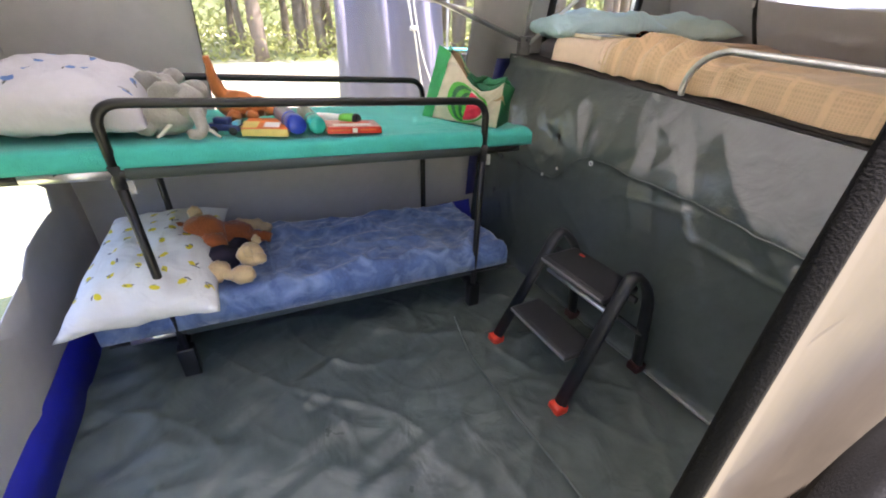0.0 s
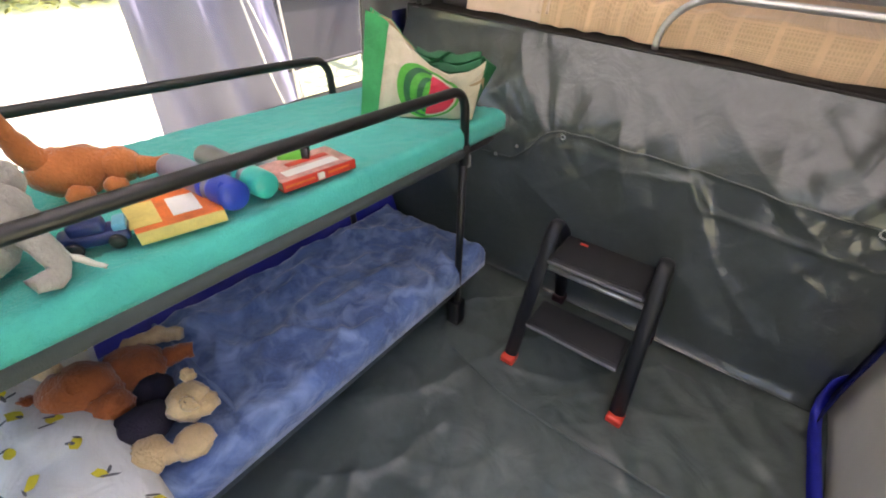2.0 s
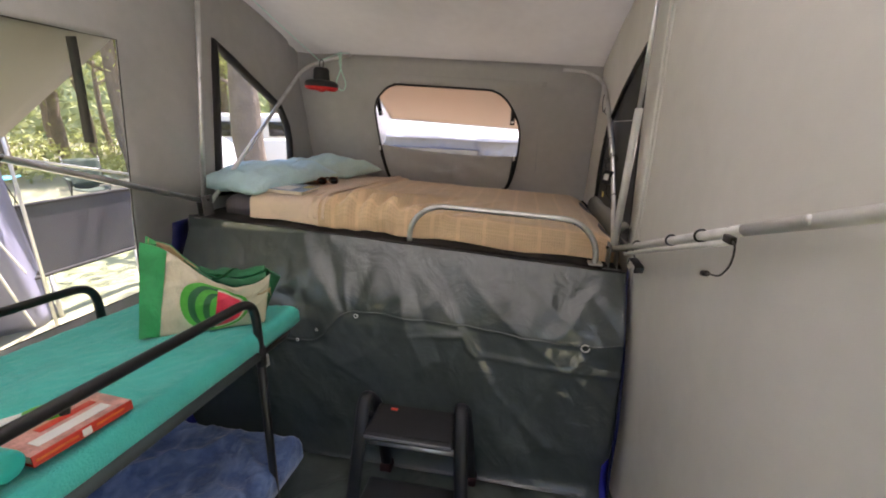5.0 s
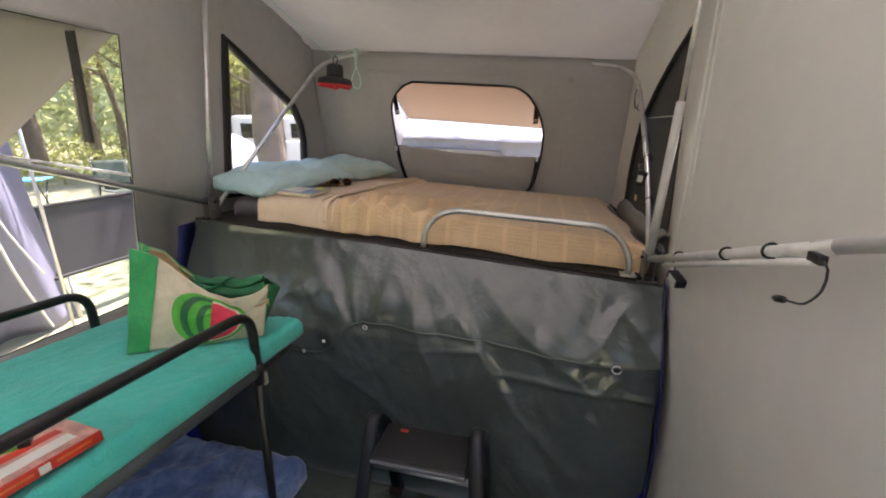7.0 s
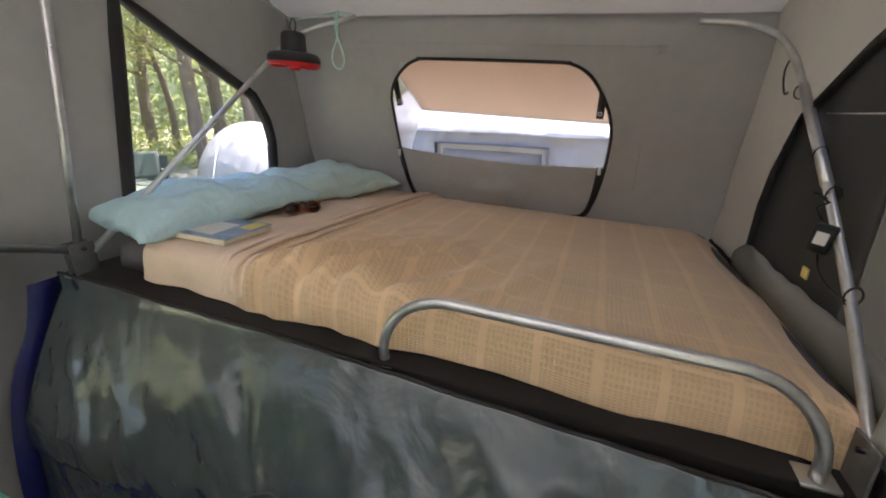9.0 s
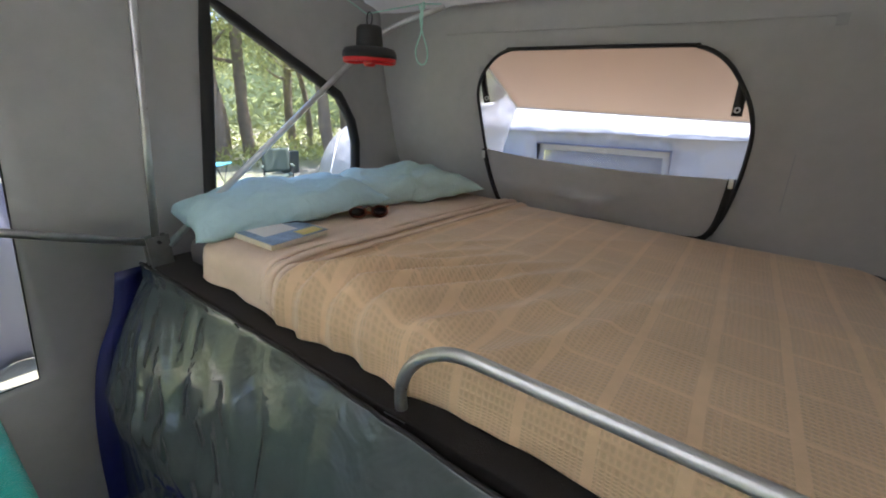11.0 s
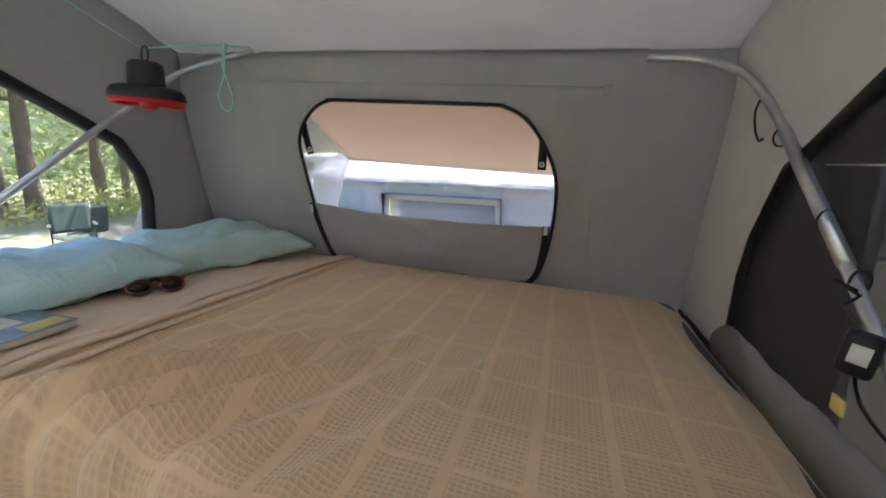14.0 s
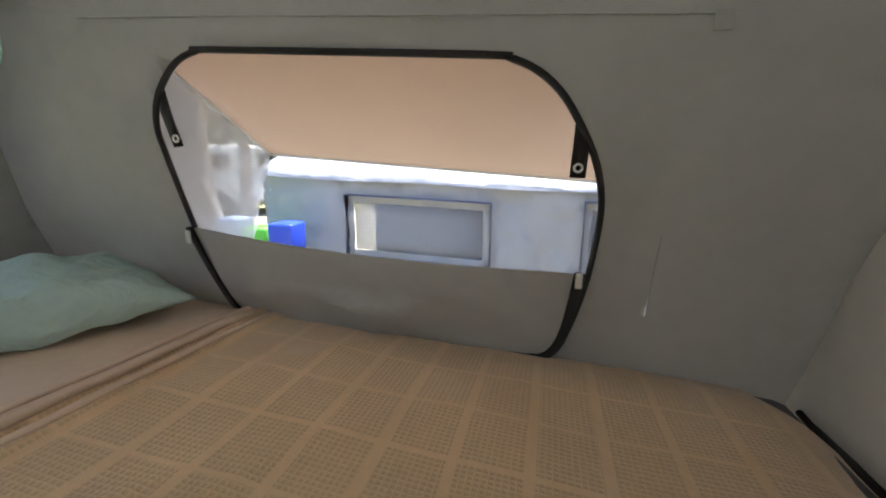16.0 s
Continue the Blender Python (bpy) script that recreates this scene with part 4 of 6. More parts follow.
# ---- step stool ----
ON_SLOPE[0] = False
BLACK_PLASTIC = material("black_plastic", (0.014, 0.015, 0.018), 0.42, var=0.2, scale=14, bump=0.15, bump_scale=260)
TREAD = material("ribbed_black_tread", (0.016, 0.016, 0.017), 0.7, var=0.25, scale=18, bump=0.7, bump_scale=240)
RED_PLASTIC = material("red_plastic", (0.75, 0.06, 0.03), 0.4, var=0.1, scale=14)
# Rear feet's red, darkened to stand in for the shade behind the stool.
SHADED_RED = material("shaded_red_rubber", (0.04, 0.009, 0.008), 0.7, var=0.3, scale=14)
stool = thing("step_stool", (1.25, -0.52, 0.0), "black folding two-step stool with red feet", "step stool")
for x0, x1 in ((1.035, 1.015), (1.468, 1.415)):
    line = bend_line([(x0, -0.752, 0.035), (x1, -0.455, 0.53), (x1 + 0.005, -0.335, 0.40), (x1 + 0.03, -0.31, 0.03)], 0.075, 10)
    part("side_rail", tube(bmesh.new(), line, 0.027, sides=12, flat=0.62), BLACK_PLASTIC, stool)
    for y, z in ((-0.757, 0.03), (-0.309, 0.03)):
        xx = x0 if y < -0.5 else x1 + 0.03
        part("foot", boxed((xx - 0.028, y - 0.03, 0.004), (xx + 0.028, y + 0.028, 0.045), 0.01), RED_PLASTIC if y < -0.5 else SHADED_RED, stool, "red rubber foot")
    part("hinge", tubes([[(x1 - 0.02, -0.43, 0.40), (x1 + 0.02, -0.43, 0.40)]], 0.014, sides=10), BLACK_PLASTIC, stool)
bm = box(bmesh.new(), (1.045, -0.57, 0.395), (1.40, -0.375, 0.425), 0.012)
top_step = part("top_step", bm, BLACK_PLASTIC, stool)
part("tread", boxed((1.06, -0.555, 0.424), (1.39, -0.385, 0.429), 0.002), TREAD, top_step, "ribbed black tread")
part("latch", boxed((1.112, -0.42, 0.428), (1.142, -0.408, 0.433), 0.002), RED_PLASTIC, top_step, "small orange latch")
EDGE_GREY = material("grey_step_edge", (0.2, 0.2, 0.21), 0.4, var=0.1)
part("step_edge", boxed((1.05, -0.574, 0.408), (1.395, -0.569, 0.42), 0.002), EDGE_GREY, top_step, "grey front edge")
low_step = part("lower_step", box(bmesh.new(), (1.06, -0.715, 0.185), (1.415, -0.555, 0.21), 0.01), BLACK_PLASTIC, stool)
part("tread", boxed((1.075, -0.70, 0.209), (1.40, -0.57, 0.213), 0.002), TREAD, low_step, "ribbed black tread")
part("step_edge", boxed((1.065, -0.719, 0.196), (1.41, -0.714, 0.207), 0.002), EDGE_GREY, low_step, "grey front edge")
part("cross_bar", tubes([[(1.03, -0.5, 0.33), (1.42, -0.5, 0.33)]], 0.012), GALV, stool, "dull metal cross bar")
part("cross_bar", tubes([[(1.03, -0.33, 0.2), (1.44, -0.33, 0.2)]], 0.011), BLACK_PLASTIC, stool)

# ---- pillows on the bunk ----
ON_SLOPE[0] = True
WHITE_COTTON = material("white_cotton", (0.74, 0.74, 0.72), 0.85, var=0.06, scale=5, bump=0.2, bump_scale=350, big_bump=0.35, big_scale=9)
PALE_COTTON = material("pale_lilac_cotton", (0.56, 0.55, 0.6), 0.85, var=0.08, scale=4, bump=0.2, bump_scale=350, big_bump=0.35, big_scale=9)
YELLOW_PRINT = material("yellow_print", (0.72, 0.6, 0.04), 0.9, var=0.15, scale=30)
GREY_PRINT = material("grey_print", (0.13, 0.13, 0.14), 0.9, var=0.2, scale=30)
BLUE_PRINT = material("blue_print", (0.12, 0.22, 0.5), 0.9, var=0.2, scale=30)
PEACH = material("peach_cloth", (0.72, 0.42, 0.28), 0.9, var=0.15, scale=9, big_bump=0.3, big_scale=12)


def printed_pillow(name, m, size, seed, cloth, prints, label, spots, slot_of):
    """A pillow whose motifs are small patches lying on its cover."""
    t = thing(name, m.translation, label, "pillow", "pillows on the bunk")
    part("cover", placed(cushion(*size, seed, 0.016), m), cloth, t)
    rnd = random.Random(int(seed * 10))
    from mathutils.bvhtree import BVHTree
    bmv = cushion(*size, seed, 0.016)
    tree = BVHTree.FromBMesh(bmv)
    made = {}
    for a, b in spots:
        for k in range(rnd.choice((2, 3, 3))):
            mat = prints[0] if k == 0 else prints[1]
            bm = made.setdefault(mat.name, (mat, bmesh.new()))[1]
            ca, cb = a + rnd.uniform(-0.018, 0.018) * (k > 0), b + rnd.uniform(-0.018, 0.018) * (k > 0)
            w, h, rot = (rnd.uniform(0.012, 0.018), rnd.uniform(0.008, 0.013), rnd.uniform(0, 3.1)) if k == 0 else (rnd.uniform(0.006, 0.016), rnd.uniform(0.002, 0.004), rnd.uniform(0, 3.1))
            ring = []
            for i in range(8):
                g = 2 * math.pi * i / 8
                kk = 1 + 0.3 * rnd.uniform(-1, 1)
                px, py = w * math.cos(g) * kk, h * math.sin(g) * kk
                P = Vector((ca + px * math.cos(rot) - py * math.sin(rot), cb + px * math.sin(rot) + py * math.cos(rot), 1))
                hit = tree.ray_cast(P, Vector((0, 0, -1)))[0]
                if hit is None or hit.z < -0.02:
                    break
                ring.append(hit + Vector((0, 0, 0.0015)))
            if len(ring) == 8:
                vs = [bm.verts.new(m @ p) for p in ring]
                bm.faces.new(vs)
    bmv.free()
    for nm, (mat, bm) in made.items():
        part("print", bm, mat, t, smooth=True)["kind"] = "stuff"
    return t


spots = [(-0.26 + 0.085 * i + 0.03 * (j % 2), -0.19 + 0.078 * j + 0.012 * ((i * 7 + j * 3) % 3)) for i in range(7) for j in range(6)]
printed_pillow("pillow", pose(0.5, -2.01, 0.392, 3, 5, -5), (0.78, 0.46, 0.085), 2.3, WHITE_COTTON, (YELLOW_PRINT, GREY_PRINT), "white pillow with yellow and grey digger print", spots, None)
spots2 = [(-0.24 + 0.13 * i + 0.05 * (j % 2), -0.2 + 0.13 * j) for i in range(4) for j in range(4)]
printed_pillow("pillow", pose(0.41, -2.1, 0.975, -4, 2, -2), (0.66, 0.48, 0.115), 5.7, PALE_COTTON, (BLUE_PRINT, GREY_PRINT), "plump pale pillow with small blue print", spots2, None)

# ---- soft toys ----
GREY_PLUSH = material("grey_plush", (0.38, 0.365, 0.335), 0.98, var=0.2, scale=14, bump=0.9, bump_scale=170, sheen=0.5)
ORANGE_PLUSH = material("orange_plush", (0.52, 0.17, 0.05), 0.98, var=0.25, scale=14, bump=0.9, bump_scale=170, sheen=0.4)
BROWN_PLUSH = material("reddish_brown_plush", (0.33, 0.09, 0.025), 0.98, var=0.35, scale=20, bump=1.0, bump_scale=150, sheen=0.4)
CREAM_PLUSH = material("cream_plush", (0.66, 0.47, 0.25), 0.98, var=0.2, scale=20, bump=1.0, bump_scale=150, sheen=0.4)
DARK_KNIT = material("dark_knit", (0.02, 0.015, 0.03), 0.95, var=0.4, scale=30, bump=0.8, bump_scale=250)
IVORY = material("ivory_felt", (0.7, 0.68, 0.6), 0.9, var=0.1, scale=20)


def toy(name, shapes, mats, label, fuzz=0.004, grow=1.0, foot=(0, 0, 0), by=(0, 0, 0)):
    """A soft toy: one mesh of welded lumps, (place, radii, turn, slot) each or a swept limb (line, radius, taper, slot)."""
    bm = bmesh.new()
    for sh in shapes:
        before = set(bm.faces)
        if isinstance(sh[0], list):
            line, r, tp, slot = sh
            tube(bm, smooth_line(line, 0.012), r, sides=10, taper=tp)
        else:
            place, size, turn, slot = sh
            ball(bm, place, size, pose(0, 0, 0, *turn), 16, 0.12, place[0] * 9)
        for f in bm.faces:
            if f not in before:
                f.material_index = slot
    rnd = random.Random(3)
    for v in bm.verts:
        v.co = Vector(foot) + (v.co - Vector(foot)) * grow + Vector(by)
        v.co += Vector((rnd.uniform(-1, 1), rnd.uniform(-1, 1), rnd.uniform(-1, 1))) * fuzz * 0.4
        v.co += Vector((wob(v.co.x, v.co.y, v.co.z, 40), wob(v.co.y, v.co.z, v.co.x, 40), wob(v.co.z, v.co.x, v.co.y, 40))) * fuzz
    return tagged(part(name, bm, mats), label, "soft toy", "soft toys on the bunk")


Z = 0.905
# two grey elephants, one behind the other
toy("plush_elephant", [((0.50, -1.83, Z + 0.065), (0.10, 0.105, 0.075), (0, 0, 20), 0), ((0.52, -1.745, Z + 0.11), (0.062, 0.066, 0.075), (0, 10, 0), 0),
                       ((0.47, -1.71, Z + 0.15), (0.03, 0.05, 0.045), (20, 0, 30), 0), ((0.55, -1.80, Z + 0.145), (0.02, 0.062, 0.055), (0, 15, 10), 0),
                       ([(0.56, -1.72, Z + 0.09), (0.61, -1.71, Z + 0.05), (0.64, -1.72, Z + 0.022), (0.655, -1.76, Z + 0.022)], 0.028, 0.6, 0),
                       ([(0.54, -1.73, Z + 0.075), (0.625, -1.675, Z + 0.02), (0.66, -1.65, Z + 0.012)], 0.011, 0.4, 1),
                       ([(0.53, -1.765, Z + 0.08), (0.61, -1.835, Z + 0.03), (0.64, -1.86, Z + 0.01)], 0.011, 0.4, 1),
                       ((0.56, -1.90, Z + 0.035), (0.05, 0.035, 0.033), (0, 0, 30), 0), ((0.43, -1.9, Z + 0.035), (0.04, 0.04, 0.035), (0, 0, 0), 0)], [GREY_PLUSH, IVORY],
    "grey plush elephant with ivory tusks on the bunk", 0.005, 0.82, (0.6, -1.74, Z), (0.09, -0.02, 0))
toy("plush_elephant", [((0.28, -1.92, Z + 0.075), (0.10, 0.10, 0.085), (0, 0, 0), 0), ((0.31, -1.84, Z + 0.125), (0.06, 0.06, 0.062), (0, 0, 0), 0),
                       ((0.27, -1.80, Z + 0.155), (0.03, 0.05, 0.04), (30, 0, 0), 0), ((0.36, -1.88, Z + 0.15), (0.022, 0.05, 0.05), (0, 20, 0), 0),
                       ([(0.35, -1.8, Z + 0.11), (0.40, -1.79, Z + 0.07), (0.43, -1.8, Z + 0.03)], 0.024, 0.6, 0),
                       ([(0.33, -1.84, Z + 0.11), (0.42, -1.87, Z + 0.05), (0.45, -1.89, Z + 0.03)], 0.01, 0.4, 1),
                       ((0.36, -2.0, Z + 0.04), (0.05, 0.04, 0.04), (0, 0, 0), 0)], [GREY_PLUSH, IVORY], "grey plush elephant lying against the pillow", 0.005, 0.85, (0.4, -1.85, Z), (0.07, 0.0, 0))
toy("plush_dinosaur", [((0.33, -1.59, Z + 0.06), (0.055, 0.085, 0.06), (0, 0, -8), 0), ((0.35, -1.51, Z + 0.055), (0.045, 0.05, 0.045), (0, 0, 0), 0),
                       ([(0.325, -1.63, Z + 0.085), (0.325, -1.652, Z + 0.13), (0.33, -1.662, Z + 0.19), (0.335, -1.664, Z + 0.25)], 0.034, 0.3, 0),
                       ([(0.36, -1.48, Z + 0.045), (0.375, -1.43, Z + 0.04), (0.38, -1.40, Z + 0.05)], 0.03, 0.45, 0),
                       ((0.38, -1.61, Z + 0.02), (0.022, 0.028, 0.026), (0, 0, 0), 0), ((0.39, -1.54, Z + 0.02), (0.02, 0.025, 0.024), (0, 0, 0), 0)], [ORANGE_PLUSH],
    "orange plush dinosaur with its tail raised", 0.004, 0.88, (0.33, -1.6, Z), (0.085, -0.025, 0))
ZL = 0.345
toy("plush_monkey", [((0.36, -1.86, ZL + 0.105), (0.078, 0.08, 0.075), (0, 0, 0), 0), ((0.43, -1.835, ZL + 0.085), (0.05, 0.052, 0.046), (0, 0, 0), 0),
                     ((0.33, -1.755, ZL + 0.065), (0.075, 0.08, 0.06), (0, 0, 20), 0), ((0.42, -1.75, ZL + 0.045), (0.05, 0.045, 0.042), (0, 0, 0), 2),
                     ([(0.28, -1.76, ZL + 0.08), (0.25, -1.70, ZL + 0.075), (0.25, -1.65, ZL + 0.06), (0.28, -1.61, ZL + 0.05)], 0.026, 0.8, 1),
                     ([(0.35, -1.72, ZL + 0.06), (0.34, -1.67, ZL + 0.05), (0.35, -1.62, ZL + 0.04)], 0.026, 0.9, 0),
                     ([(0.28, -1.89, ZL + 0.1), (0.24, -1.94, ZL + 0.1), (0.23, -1.99, ZL + 0.08)], 0.022, 0.7, 1),
                     ((0.29, -1.88, ZL + 0.165), (0.026, 0.024, 0.03), (0, 0, 0), 1), ((0.33, -1.94, ZL + 0.12), (0.024, 0.026, 0.03), (0, 0, 0), 0)], [BROWN_PLUSH, CREAM_PLUSH, DARK_KNIT],
    "reddish brown plush monkey lying on the pillow", 0.008, 1.0, (0.36, -1.77, ZL), (0.09, 0.02, 0.012))
toy("teddy_bear", [((0.53, -1.79, ZL + 0.06), (0.055, 0.07, 0.05), (0, 0, 10), 1), ((0.56, -1.69, ZL + 0.075), (0.048, 0.05, 0.046), (0, 0, 0), 0),
                   ((0.59, -1.665, ZL + 0.07), (0.03, 0.03, 0.026), (0, 0, 0), 0), ((0.52, -1.66, ZL + 0.115), (0.018, 0.016, 0.022), (0, 0, 0), 0), ((0.60, -1.70, ZL + 0.112), (0.016, 0.016, 0.02), (0, 0, 0), 0),
                   ((0.6, -1.82, ZL + 0.045), (0.05, 0.055, 0.04), (0, 0, 20), 0), ((0.51, -1.89, ZL + 0.05), (0.045, 0.05, 0.04), (0, 0, 0), 0), ((0.64, -1.73, ZL + 0.035), (0.04, 0.045, 0.033), (0, 0, 0), 0),
                   ([(0.60, -1.80, ZL + 0.04), (0.63, -1.78, ZL + 0.04), (0.645, -1.75, ZL + 0.035)], 0.02, 1.0, 0)], [CREAM_PLUSH, DARK_KNIT],
    "cream teddy bear in a dark knitted jumper", 0.007, 1.0, (0, 0, 0), (0.07, 0.0, 0.005))

# ---- books, bottles and small toys on the upper bunk ----
PAPER = material("book_paper", (0.72, 0.66, 0.5), 0.9, var=0.1, scale=60, bump=0.3, bump_scale=400)
RED_COVER = material("red_book_cover", (0.62, 0.05, 0.03), 0.4, var=0.25, scale=14)
PINK_COVER = material("faded_red_cover", (0.62, 0.3, 0.26), 0.35, var=0.6, scale=22)
YELLOW_COVER = material("yellow_book_cover", (0.68, 0.55, 0.16), 0.45, var=0.2, scale=15)
ORANGE_COVER = material("orange_cover", (0.75, 0.16, 0.03), 0.4, var=0.4, scale=25)
WHITE_CARD = material("white_card", (0.75, 0.74, 0.7), 0.6, var=0.06, scale=15)
BLUE_COVER = material("blue_cover", (0.22, 0.3, 0.42), 0.4, var=0.5, scale=18)


def book(m, w, h, t, cover, spine, label, top=None):
    """A paperback: cover wrapped round a paper block; extra: patches on the cover."""
    b = thing("book", m.translation, label, "book")
    part("pages", boxed((0.002, 0.003, 0.002), (w - 0.003, h - 0.003, t - 0.002), 0.001, m), PAPER, b, "cream page block")
    part("front_cover", boxed((0, 0, t - 0.002), (w, h, t), 0.0006, m), cover, b)
    part("back_cover", boxed((0, 0, 0), (w, h, 0.002), 0.0006, m), spine, b)
    part("spine", boxed((-0.002, 0, 0), (0.0015, h, t), 0.001, m), spine, b)
    for lo, hi, mat in top or ():
        part("cover_print", boxed((lo[0], lo[1], t), (hi[0], hi[1], t + 0.0012), 0.0004, m), mat, b)
    return b


# spine faces the bunk's front edge
m = pose(0.735, -1.155, Z, 0, 0, 176)
rb = book(m, 0.12, 0.195, 0.024, PINK_COVER, RED_COVER, "thick red paperback book on the turquoise cover",
          [((0.02, 0.03), (0.05, 0.17), WHITE_CARD), ((0.065, 0.03), (0.085, 0.14), RED_COVER)])
part("spine_label", boxed((-0.0035, 0.09, 0.003), (-0.0018, 0.108, 0.02), 0.0005, m), WHITE_CARD, rb, "white library label")
part("spine_title", boxed((-0.0032, 0.02, 0.011), (-0.0018, 0.08, 0.016), 0.0004, m), ORANGE_COVER, rb)
part("spine_title", boxed((-0.0032, 0.115, 0.010), (-0.0018, 0.19, 0.015), 0.0004, m), ORANGE_COVER, rb)
yb = book(pose(0.735, -1.485, Z, 0, 0, 168), 0.18, 0.145, 0.024, ORANGE_COVER, YELLOW_COVER, "yellow-edged picture book with orange cover",
          [((0.03, 0.03), (0.11, 0.08), WHITE_CARD), ((0.02, 0.1), (0.12, 0.15), YELLOW_COVER)])
BOTTLE_BLUE = material("blue_bottle_cap", (0.03, 0.07, 0.5), 0.3, var=0.1, scale=20)
BOTTLE_TEAL = material("teal_bottle_cap", (0.02, 0.5, 0.42), 0.3, var=0.1, scale=20)
BOTTLE_STEEL = material("brushed_dark_steel", (0.3, 0.3, 0.31), 0.35, metal=0.7, var=0.2, scale=30)
SMOKE = material("smoky_plastic", (0.24, 0.24, 0.3), 0.3, var=0.2, scale=10)


def lathe(profile, m, sides=24):
    bm = bmesh.new()
    rings = []
    for r, z in profile:
        rings.append([bm.verts.new(m @ Vector((r * math.cos(2 * math.pi * j / sides), r * math.sin(2 * math.pi * j / sides), z))) for j in range(sides)])
    for A, B in zip(rings, rings[1:]):
        for j in range(sides):
            bm.faces.new((A[j], A[(j + 1) % sides], B[(j + 1) % sides], B[j]))
    bm.faces.new(rings[0][::-1])
    bm.faces.new(rings[-1])
    return bm


def bottle(a, b, r, cap, body, label):
    """A drink bottle lying from its cap a to its foot b."""
    a, b = Vector(a), Vector(b)
    m = Matrix.Translation(a) @ (b - a).to_track_quat("Z", "Y").to_matrix().to_4x4()
    L = (b - a).length
    t = thing("drink_bottle", a, label, "bottle")
    part("cap", lathe([(r * 0.8, 0), (r * 0.97, 0.006), (r, 0.014), (r, 0.05), (r * 0.96, 0.056)], m), cap, t)
    part("body", lathe([(r * 0.9, 0.054), (r * 0.98, 0.062), (r, 0.075), (r, L - 0.02), (r * 0.92, L - 0.006), (r * 0.8, L)], m), body, t)
    part("band", lathe([(r * 1.015, 0.07), (r * 1.02, 0.072), (r * 1.02, 0.085), (r * 1.015, 0.087)], m), cap, t)
    return t


bottle((0.725, -1.45, Z + 0.034), (0.485, -1.47, Z + 0.034), 0.033, BOTTLE_BLUE, SMOKE, "smoky drink bottle with blue cap lying down")
bottle((0.725, -1.383, Z + 0.031), (0.47, -1.385, Z + 0.031), 0.030, BOTTLE_TEAL, BOTTLE_STEEL, "grey drink bottle with teal cap lying down")
GREEN_PLASTIC = material("lime_plastic", (0.12, 0.5, 0.05), 0.35, var=0.15, scale=20)
ta, tb = Vector((0.635, -1.215, Z + 0.026)), Vector((0.53, -1.345, Z + 0.022))
tm = Matrix.Translation(ta) @ (tb - ta).to_track_quat("Z", "Y").to_matrix().to_4x4()
torch = thing("torch", ta, "lime green and white hand torch lying down", "torch")
part("lens_ring", lathe([(0.018, -0.004), (0.024, -0.004), (0.026, 0.0), (0.026, 0.012), (0.024, 0.014)], tm), BLACK_PLASTIC, torch, "black rim")
part("head", lathe([(0.024, 0.012), (0.025, 0.02), (0.024, 0.055), (0.02, 0.07)], tm), GREEN_PLASTIC, torch)
part("handle", lathe([(0.02, 0.068), (0.019, 0.075), (0.018, 0.165), (0.014, 0.174)], tm), WHITE_CARD, torch, "pale tube")
NAVY = material("navy_plastic", (0.015, 0.03, 0.12), 0.3, var=0.2, scale=20)
AQUA = material("aqua_plastic", (0.1, 0.4, 0.55), 0.3, var=0.2, scale=20)
car = thing("toy_car", (0.655, -1.67, Z), "small navy and light blue toy car", "toy car")
cm = pose(0.65, -1.67, Z, 0, 0, 70)
part("body", box(box(bmesh.new(), (-0.05, -0.024, 0.01), (0.05, 0.024, 0.032), 0.006, cm), (-0.03, -0.02, 0.03), (0.02, 0.02, 0.052), 0.007, cm), NAVY, car)
part("spoiler", boxed((0.03, -0.022, 0.03), (0.05, 0.022, 0.042), 0.003, cm), AQUA, car)
for a in (-0.03, 0.03):
    for b in (-0.026, 0.026):
        part("wheel", lathe([(0.008, -0.006), (0.013, -0.004), (0.013, 0.004), (0.008, 0.006)], cm @ pose(a, b, 0.013, 90, 0, 0), 14), BLACK_PLASTIC, car)

# ---- shopping bag ----
BAG_GREEN = material("green_woven_bag", (0.015, 0.30, 0.09), 0.6, var=0.2, scale=12, bump=0.4, bump_scale=300, big_bump=0.3, big_scale=12)
BAG_DARK = material("dark_green_woven_bag", (0.008, 0.12, 0.045), 0.6, var=0.25, scale=12, bump=0.4, bump_scale=300, big_bump=0.3, big_scale=12)
BAG_CREAM = material("cream_woven_bag", (0.60, 0.53, 0.39), 0.65, var=0.1, scale=12, bump=0.4, bump_scale=300, big_bump=0.3, big_scale=12)
LEAF_GREEN = material("bright_green_print", (0.06, 0.36, 0.04), 0.6, var=0.3, scale=16)
DARK_GREEN = material("dark_green_print", (0.01, 0.11, 0.04), 0.6, var=0.3, scale=16)
MELON_RED = material("melon_red_print", (0.62, 0.025, 0.06), 0.6, var=0.12, scale=10)
TAN_IN = material("tan_bag_inside", (0.42, 0.3, 0.17), 0.8, var=0.15, scale=10)
bag = thing("shopping_bag", (0.58, -0.78, Z), "green and cream shopping bag with watermelon print", "bag")
A0, A1 = Vector((0.435, -0.855, Z)), Vector((0.735, -0.645, Z))      # foot of the printed face
B0, B1 = Vector((0.39, -0.745, Z + 0.295)), Vector((0.785, -0.655, Z + 0.185))  # its top edge
TOP_EDGE = [(0, 0.0), (0.15, 0.0), (0.27, -0.02), (0.4, -0.055), (0.55, -0.08), (0.7, -0.08), (0.85, -0.05), (0.93, -0.025), (1.0, 0.005)]
BACK_EDGE = [(0, 0.0), (0.2, -0.012), (0.3, -0.045), (0.42, -0.075), (0.6, -0.055), (0.8, -0.03), (1.0, 0.0)]
